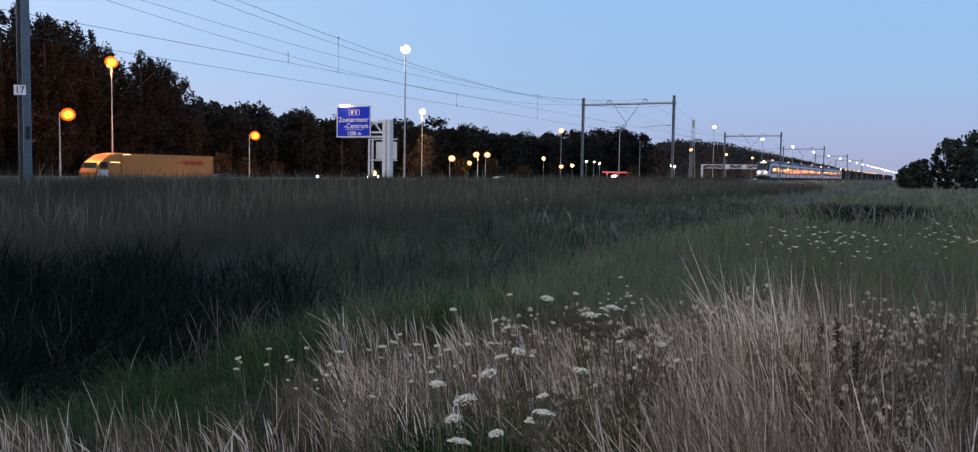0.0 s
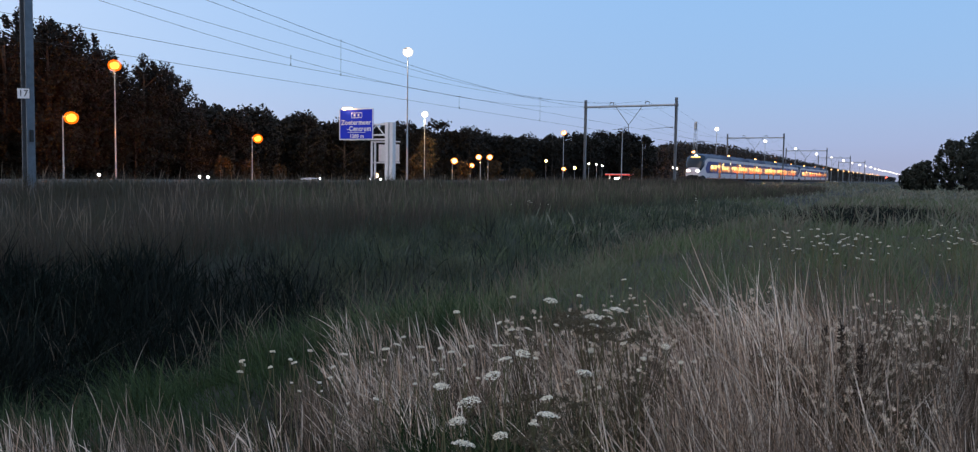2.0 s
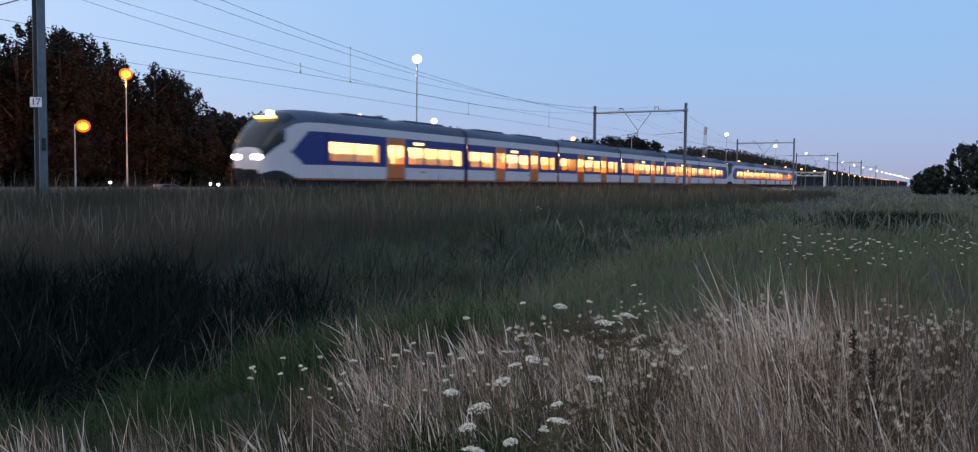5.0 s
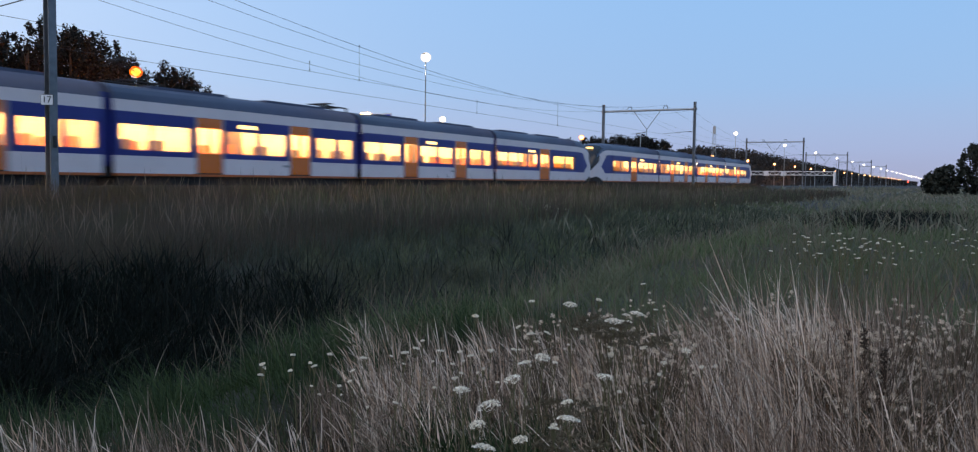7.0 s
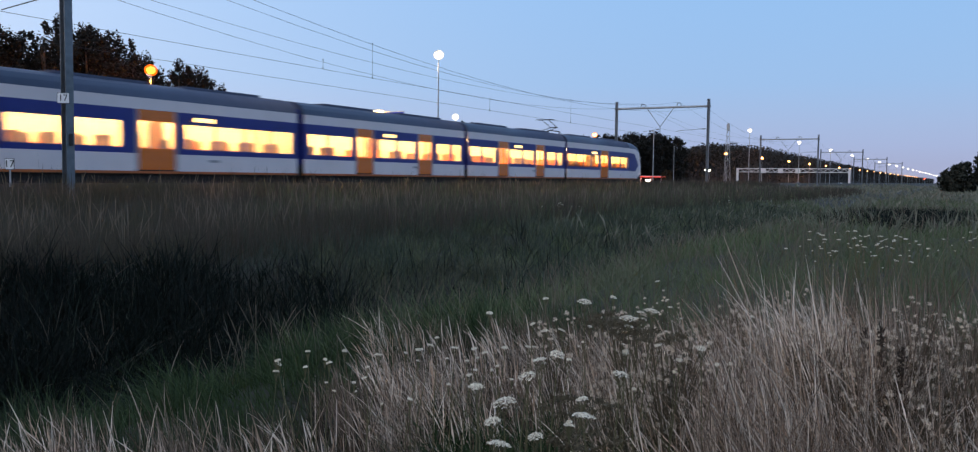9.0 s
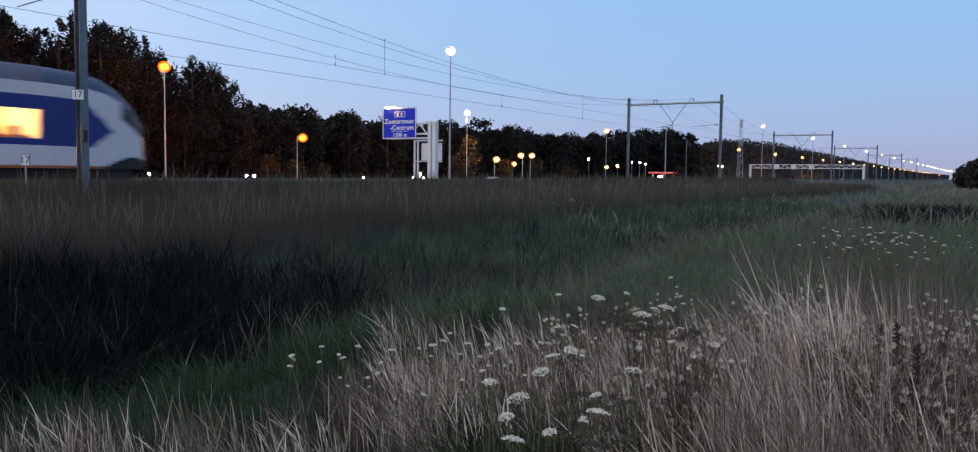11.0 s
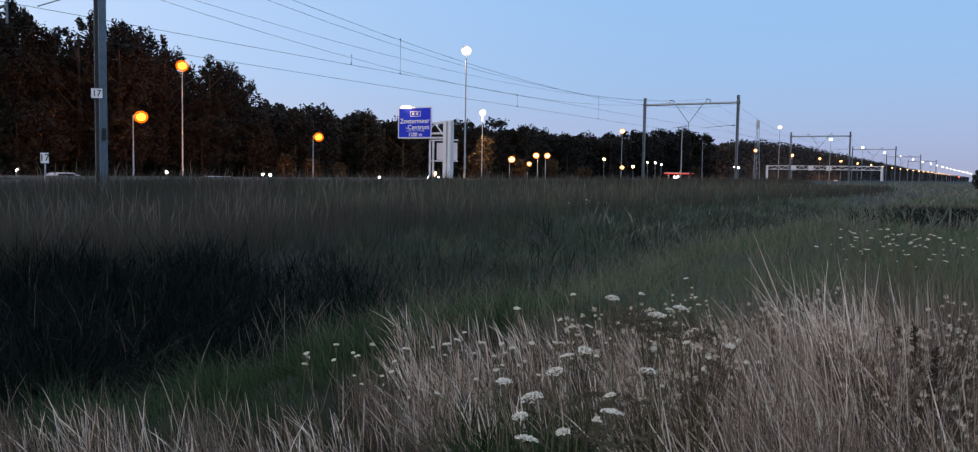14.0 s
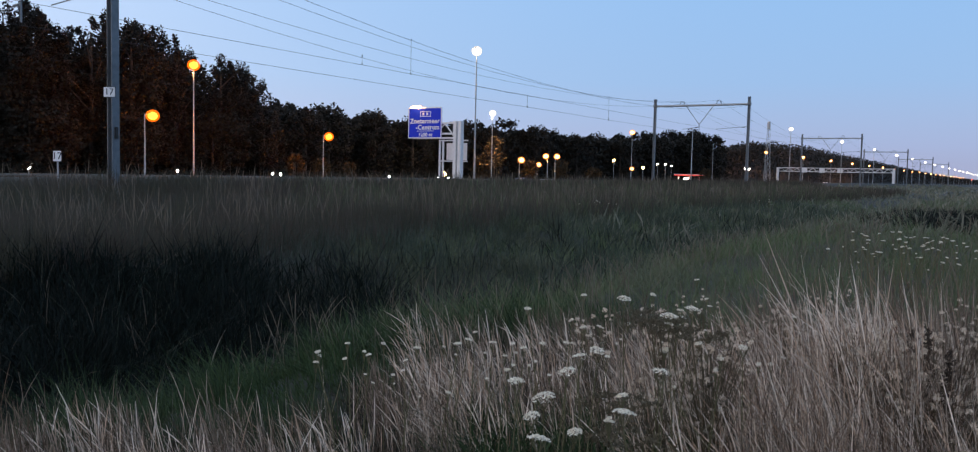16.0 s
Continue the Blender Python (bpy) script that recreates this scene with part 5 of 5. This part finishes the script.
def build_lorry():
    """Drives towards -X; its front is at x = 0."""
    p = empty("lorry")
    bm = B()
    box(bm, 3.2, 16.2, -1.27, 1.27, 1.1, 3.55, bevel=0.06)
    trailer = part("trailer", bm, M["lorry_yellow"], p, "yellow box trailer with red lettering bars")
    for k in range(9):
        part("panel_joint", bx(4.4 + 1.4 * k, 4.43 + 1.4 * k, -1.285, -1.272, 1.2, 3.45), M["lorry_yellow"], trailer)
    bm = B()
    for k in range(3):
        box(bm, 11.6 + 1.0 * k, 12.4 + 1.0 * k, -1.29, -1.278, 2.45, 2.95)
    box(bm, 10.6, 15.0, -1.29, -1.278, 2.66, 2.73)
    part("red_bars", bm, M["red_paint"], trailer, "plain red bars")
    bm = B()
    vs = [(0.1, 0.5), (-0.1, 1.5), (0.3, 2.25), (0.8, 2.75), (1.7, 3.35), (3.1, 3.62), (3.1, 0.5)]
    a = [bm.verts.new((x, -1.22, z)) for x, z in vs]
    b = [bm.verts.new((x, 1.22, z)) for x, z in vs]
    for k in range(len(vs)):
        bm.faces.new((a[k], a[(k + 1) % 7], b[(k + 1) % 7], b[k]))
    bm.faces.new(a[::-1])
    bm.faces.new(b)
    cab = part("cab", bm, M["lorry_yellow"], p)
    part("windscreen", bx(-0.02, 0.02, -1.1, 1.1, -0.55, 0.55), M["black_glass"], cab).matrix_basis = pose(0.17, 0, 2.0, 0, 15, 0)
    part("side_window", bx(0.5, 1.5, -1.235, -1.222, 1.9, 2.6), M["black_glass"], cab)
    part("headlight", bx(-0.04, 0.05, -1.1, -0.7, 0.8, 1.0, bevel=0.01), M["car_light"], p)
    part("headlight", bx(-0.04, 0.05, 0.7, 1.1, 0.8, 1.0, bevel=0.01), M["car_light"], p)
    part("white_panel", bx(0.35, 1.5, -1.24, -1.224, 0.9, 1.75, bevel=0.006), M["white_steel"], cab, "white lower cab panel")
    part("marker_light", bx(3.3, 4.3, -1.3, -1.274, 3.42, 3.5), M["display"], trailer, "lit marker strip")
    part("marker_light", bx(1.9, 2.9, -1.24, -1.222, 2.55, 2.63), M["display"], cab, "lit marker strip")
    part("chassis", bx(0.6, 16.0, -0.5, 0.5, 0.6, 1.14), M["under"], p)
    w = wheel_mesh(0.5, 0.35)
    for x in (1.2, 4.2, 12.2, 13.5, 14.8):
        for y in (-1.05, 1.05):
            kid("wheel", w, p, pose(x, y, 0))
    return tagged(p, "yellow articulated lorry with a box trailer", "lorry")


def car_mesh(m):
    bm = B()
    body = [(0, 0.35), (-0.02, 0.7), (0.9, 0.88), (1.7, 1.42), (3.1, 1.45), (4.0, 1.0), (4.3, 0.92), (4.32, 0.35)]
    a = [bm.verts.new((x, -0.86, z)) for x, z in body]
    b = [bm.verts.new((x, 0.86, z)) for x, z in body]
    for k in range(len(body)):
        bm.faces.new((a[k], a[(k + 1) % 8], b[(k + 1) % 8], b[k]))
    bm.faces.new(a[::-1])
    bm.faces.new(b)
    bmesh.ops.bevel(bm, geom=list(bm.edges), offset=0.05, segments=2, affect="EDGES")
    return mesh_of("body", bm, m, True)


CAR_BODY = (car_mesh(M["dark_paint"]), car_mesh(M["train_white"]), car_mesh(M["train_grey"]))
CAR_WHEEL = wheel_mesh(0.32, 0.2)


def build_car(i):
    p = empty("car")
    kid("body", CAR_BODY[i % 3], p)
    for s in (-1, 1):
        part("window", bx(1.6, 3.2, s * 0.865 - 0.004, s * 0.865 + 0.004, 1.0, 1.36), M["black_glass"], p)
        part("headlight", bx(-0.05, 0.05, s * 0.62 - 0.16, s * 0.62 + 0.16, 0.62, 0.78, bevel=0.02), M["car_light"], p, "white lit headlight")
        part("tail_light", bx(4.28, 4.35, s * 0.65 - 0.14, s * 0.65 + 0.14, 0.75, 0.9, bevel=0.02), M["tail"], p, "red tail light")
        for x in (0.8, 3.4):
            kid("wheel", CAR_WHEEL, p, pose(x, s * 0.78, 0))
    return tagged(p, "car with its lights on driving on the motorway", "car", "motorway traffic")


# ---- flowers and weeds of the near bank ----
def umbel_flower(seed, h, r):
    """Wild carrot: a bent stem, rays, and a flat head of small white florets."""
    g = random.Random(seed)
    t = empty("wild_carrot")
    bm = B()
    lx, ly = g.uniform(-0.1, 0.1), g.uniform(-0.1, 0.1)
    tube(bm, (0, 0, -0.03), (lx * 0.4, ly * 0.4, h * 0.55), 0.0035, 0.003, n=5)
    tube(bm, (lx * 0.4, ly * 0.4, h * 0.55), (lx, ly, h - 0.05), 0.003, 0.002, n=5)
    heads = [(lx, ly, h, r)]
    for k in range(g.choice((0, 0, 1, 2))):
        a, q = g.random() * 6.28, g.uniform(0.07, 0.16)
        e = (lx * 0.5 + math.cos(a) * q, ly * 0.5 + math.sin(a) * q, h - g.uniform(0.03, 0.16))
        tube(bm, (lx * 0.4, ly * 0.4, h * 0.6), (e[0], e[1], e[2] - 0.04), 0.002, 0.0015, n=4)
        heads.append((*e, r * g.uniform(0.4, 0.75)))
    for x, y, z, rr in heads:
        for k in range(9):
            a = 6.28 * k / 9
            tube(bm, (x, y, z - 0.05), (x + math.cos(a) * rr * 0.75, y + math.sin(a) * rr * 0.75, z - 0.004), 0.001, n=3, caps=False)
    part("stem", bm, M["stem"], t)
    tx, ty = g.uniform(-0.3, 0.3), g.uniform(-0.3, 0.3)
    for x, y, z, rr in heads:
        bm = B()
        for k in range(int(90 + 3200 * rr)):
            q, a = rr * math.sqrt(g.random()), g.random() * 6.28
            s = g.uniform(0.0026, 0.0048)
            c = Vector((x + math.cos(a) * q, y + math.sin(a) * q, z + 0.008 - 0.5 * q * q / (rr + 0.02) + tx * math.cos(a) * q + ty * math.sin(a) * q + g.uniform(-0.003, 0.003)))
            u, v = Vector((g.uniform(-1, 1), g.uniform(-1, 1), g.uniform(-0.5, 0.5))).normalized() * s, Vector((g.uniform(-1, 1), g.uniform(-1, 1), g.uniform(-0.5, 0.5))).normalized() * s
            bm.faces.new([bm.verts.new(c - u), bm.verts.new(c + v), bm.verts.new(c + u), bm.verts.new(c - v)])
        part("umbel", bm, M["umbel"], t, "flat white flower head")["kind"] = "stuff"
    return tagged(t, "white wild carrot in flower among dry grass", "wildflower", "wild carrots")


CARROTS = ((3.59, 1.53, 1.03), (3.48, 1.25, 1.02), (3.39, 1.21, 1.01), (2.69, 1.32, 0.94), (2.65, 1.29, 0.92), (2.46, 1.34, 0.91), (2.34, 1.34, 0.89), (2.38, 1.27, 0.87), (2.33, 0.91, 0.89), (2.1, 1.16, 0.83),
           (2.69, 1.08, 0.9), (3.04, 2.45, 0.75), (3.12, 2.81, 0.71), (3.01, 2.78, 0.7), (3.0, 2.64, 0.72), (3.23, 2.36, 0.75), (3.49, 2.34, 0.76), (3.45, 2.22, 0.76), (3.3, 2.07, 0.78), (3.42, 2.43, 0.73),
           (3.17, 1.91, 0.81), (4.11, 1.56, 0.98), (3.47, 0.94, 0.88), (3.14, 1.01, 0.91), (3.55, 1.84, 0.87), (2.44, 1.15, 0.86))


def fluff_weed(seed, h, n):
    """A branched weed gone to seed: brown stems with small pale woolly heads."""
    g = random.Random(seed)
    t = empty("seeding_thistle")
    bm, bh = B(), B()
    for k in range(n):
        a, q, z = g.random() * 6.28, g.uniform(0.02, 0.22), h * g.uniform(0.72, 1.0)
        e = Vector((math.cos(a) * q, math.sin(a) * q, z))
        tube(bm, (0, 0, h * g.uniform(0.2, 0.5)), e, 0.003, 0.0015, n=4, caps=False)
        r = g.uniform(0.009, 0.018)
        for i in range(36):
            d = Vector((g.gauss(0, 1), g.gauss(0, 1), g.gauss(0, 1) + 0.3)).normalized()
            s = d.orthogonal().normalized() * 0.0016
            bh.faces.new([bh.verts.new(e - s), bh.verts.new(e + d * r - s), bh.verts.new(e + d * r + s), bh.verts.new(e + s)])
    tube(bm, (0, 0, -0.03), (0, 0, h * 0.55), 0.004, 0.002, n=5)
    for k in range(26):
        a, z, q = g.random() * 6.28, h * g.uniform(0.15, 0.8), g.uniform(0.05, 0.12)
        c, e = Vector((0, 0, z)), Vector((math.cos(a) * q, math.sin(a) * q, z + g.uniform(-0.03, 0.06)))
        s = Vector((-math.sin(a), math.cos(a), 0)) * 0.012
        m = (c + e) / 2
        bm.faces.new([bm.verts.new(c), bm.verts.new(m + s), bm.verts.new(e), bm.verts.new(m - s)])
    part("stem", bm, M["olive"], t)["kind"] = "stuff"
    part("seed_fluff", bh, M["fluff"], t, "pale woolly seed heads")["kind"] = "stuff"
    return tagged(t, "weed gone to seed with pale woolly heads", "weed", "seeding weeds")


def dry_dock(seed, h):
    """A dead dock: dark red-brown spike of seeds."""
    g = random.Random(seed)
    t = empty("dead_dock")
    bm = B()
    tube(bm, (0, 0, -0.03), (0.03, 0.02, h), 0.005, 0.002, n=5)
    part("stem", bm, M["brown"], t)
    bm = B()
    for k in range(420):
        z = h * g.uniform(0.4, 1.0)
        a, q = g.random() * 6.28, g.uniform(0.0, 0.05) * (1.4 - z / h)
        c = Vector((0.03 * z / h + math.cos(a) * q, 0.02 * z / h + math.sin(a) * q, z))
        u, v = Vector((g.uniform(-1, 1), g.uniform(-1, 1), g.uniform(-1, 1))) * 0.008, Vector((g.uniform(-1, 1), g.uniform(-1, 1), g.uniform(-1, 1))) * 0.008
        bm.faces.new([bm.verts.new(c - u), bm.verts.new(c + v), bm.verts.new(c + u), bm.verts.new(c - v)])
    part("seed_spike", bm, M["brown"], t)["kind"] = "stuff"
    return tagged(t, "dead dock with a dark brown seed spike", "weed", "dead docks")


def dried_umbel(seed, h):
    """A dead brown umbel on a thin leaning stalk."""
    g = random.Random(seed)
    t = empty("dried_umbel")
    bm = B()
    tube(bm, (0.25, -0.05, -0.03), (0, 0, h - 0.06), 0.005, 0.003, n=5)
    for k in range(26):
        a, q = g.random() * 6.28, 0.15 * math.sqrt(g.random())
        e = (math.cos(a) * q, math.sin(a) * q, h - 0.25 * q)
        tube(bm, (0, 0, h - 0.06), e, 0.0012, n=3, caps=False)
        for i in range(26):
            c = Vector(e) + Vector((g.gauss(0, 0.012), g.gauss(0, 0.012), g.gauss(0, 0.006)))
            u, v = Vector((g.uniform(-1, 1), g.uniform(-1, 1), g.uniform(-1, 1))) * 0.006, Vector((g.uniform(-1, 1), g.uniform(-1, 1), g.uniform(-1, 1))) * 0.005
            bm.faces.new([bm.verts.new(c - u), bm.verts.new(c + v), bm.verts.new(c + u), bm.verts.new(c - v)])
    part("dead_stem", bm, M["olive"], t)
    return tagged(t, "dead brown umbel on a leaning stalk", "weed", "dried umbels")


def build_flowers():
    g = random.Random(12)
    gz = lambda x, y: float(ground_z(x, y))
    for i, (x, y, z) in enumerate(CARROTS):
        big = i < 11
        umbel_flower(100 + i, z - gz(x, y), g.uniform(0.026, 0.04) if big else g.uniform(0.011, 0.02)).matrix_basis = pose(x, y, gz(x, y))
    # many smaller carrots through the straw
    small = [umbel_flower(200 + k, 0.62 + 0.06 * k, 0.012 + 0.002 * k) for k in range(5)]
    weeds = [fluff_weed(300 + k, 0.66 + 0.05 * k, 14 + 3 * k) for k in range(5)]
    for k, ob in enumerate(small):
        ob.matrix_basis = pose(3.1 + 0.3 * k, 2.2 - 0.15 * k, gz(3.1 + 0.3 * k, 2.2 - 0.15 * k))
    for k, ob in enumerate(weeds):
        ob.matrix_basis = pose(4.0 + 0.1 * k, 0.2 + 0.1 * k, 0)
    for i in range(34):
        x = g.uniform(3.4, 6.8)
        y = x * math.tan(radians(g.uniform(12, 44)))
        if y < 2.9:
            copy_thing(small[i % 5], pose(x, y, gz(x, y) - 0.06 * g.random(), 0, 0, g.random() * 360))
    for i in range(40):
        if i < 13:
            x, y = g.gauss(4.4, 0.3), g.gauss(0.25, 0.15)
        elif i < 20:
            x, y = g.gauss(5.4, 0.4), g.gauss(-0.05, 0.25)
        elif i < 25:
            x, y = g.gauss(3.7, 0.3), g.gauss(1.35, 0.2)
        else:
            x, y = g.uniform(4.4, 7.0), g.uniform(-0.2, 2.6)
        if math.hypot(x, y) > 3.2:
            copy_thing(weeds[i % 5], pose(x, y, gz(x, y) - 0.1 * g.random(), 0, 0, g.random() * 360))
    # white patches farther along the bank and in the reeds
    for cx, cy, sx, sy, n, up in ((10.9, 1.15, 0.55, 0.4, 46, 1.0), (12.3, -0.3, 0.5, 0.32, 24, 1.05), (23.6, 10.9, 0.35, 0.25, 7, 0.88), (29.1, 7.3, 0.3, 0.3, 4, 1.05), (3.1, 2.75, 0.15, 0.12, 6, 0.72)):
        for k in range(n):
            x, y = g.gauss(cx, sx), g.gauss(cy, sy)
            src = small[k % 5]
            ob = copy_thing(src, pose(x, y, up - (0.62 + 0.06 * (k % 5)) - 0.25 * g.random(), 0, 0, g.random() * 360))
            q = 1.25 if cx > 9 else 0.7
            ob.scale = (q, q, 1.0)
    for k, (x, y, h) in enumerate(((4.35, 0.32, 0.85), (4.2, 0.22, 0.8), (4.45, 0.4, 0.82), (2.05, 1.5, 0.6), (2.3, 0.75, 0.62), (1.9, 1.65, 0.5))):
        dry_dock(400 + k, h).matrix_basis = pose(x, y, gz(x, y))
    for k, (x, y, h) in enumerate(((3.55, 1.4, 0.98), (3.45, 1.32, 0.96), (3.3, 1.12, 0.97), (2.75, 1.2, 0.8), (2.5, 1.05, 0.76))):
        dried_umbel(500 + k, h).matrix_basis = pose(x, y, gz(x, y))


build_flowers()


def build_signal(x, y, z):
    """A railway signal on its post, showing red."""
    p = empty("railway_signal", x, y, 0.3)
    bm = B()
    tube(bm, (0, 0, -0.3), (0, 0, z), 0.08)
    part("post", bm, M["galv"], p)
    head = part("signal_head", bx(-0.1, 0.15, -0.35, 0.35, z - 1.0, z + 0.5, bevel=0.08), M["black"], p)
    bm = B()
    bmesh.ops.create_uvsphere(bm, u_segments=12, v_segments=8, radius=0.3, matrix=Matrix.Translation((-0.12, 0, z - 0.3)))
    part("red_lens", bm, M["tail"], head, "glowing red lens", smooth=True)
    tagged(p, "railway signal on a post showing red", "signal")


build_signal(650.0, 26.4, 4.3)


lorry = build_lorry()
CARS = [build_car(i) for i in range(18)]


def glide(thing, x0, speed, y, z, t_end=16.0, turned=False):
    """Straight, even travel along X; x0 at 0 s."""
    rz = 180 if turned else 0
    walk(thing, [(t, pose(x0 + speed * t, y, z, 0, 0, rz)) for t in (0.0, 4.0, 8.0, 12.0, t_end)])


def motions():
    # the two coupled trains come towards the camera's side and pass
    v = 29.75
    front = 54.0 + v * 4.2
    for thing, lag in ((train_a, 0.0), (train_b, 100.6)):
        walk(thing, [(t, pose(front + lag - v * t, TRACKS[0], RAIL)) for t in (0.0, 4.0, 8.0, 12.0, 16.0)])
    glide(lorry, 57.8, -24.5, 78.0, ROAD + 0.06)
    for i, c in enumerate(CARS):
        if i < 5:
            glide(c, 70 + 65 * i, -26.0 - i % 3, 70.0 if i % 2 else 74.0, ROAD + 0.06)
        elif i > 12:
            glide(c, 420 + 130 * (i - 13), -27.0, 70.0 + 4 * (i % 2), ROAD + 0.06)
        elif i > 7:
            glide(c, 480 + 120 * (i - 8), 26.0, 50.0 + 4 * (i % 2), ROAD + 0.06, turned=True)
        else:
            glide(c, -150 - 90 * (i - 5), 27.0, 50.0 + 4 * (i % 2), ROAD + 0.06, turned=True)


motions()
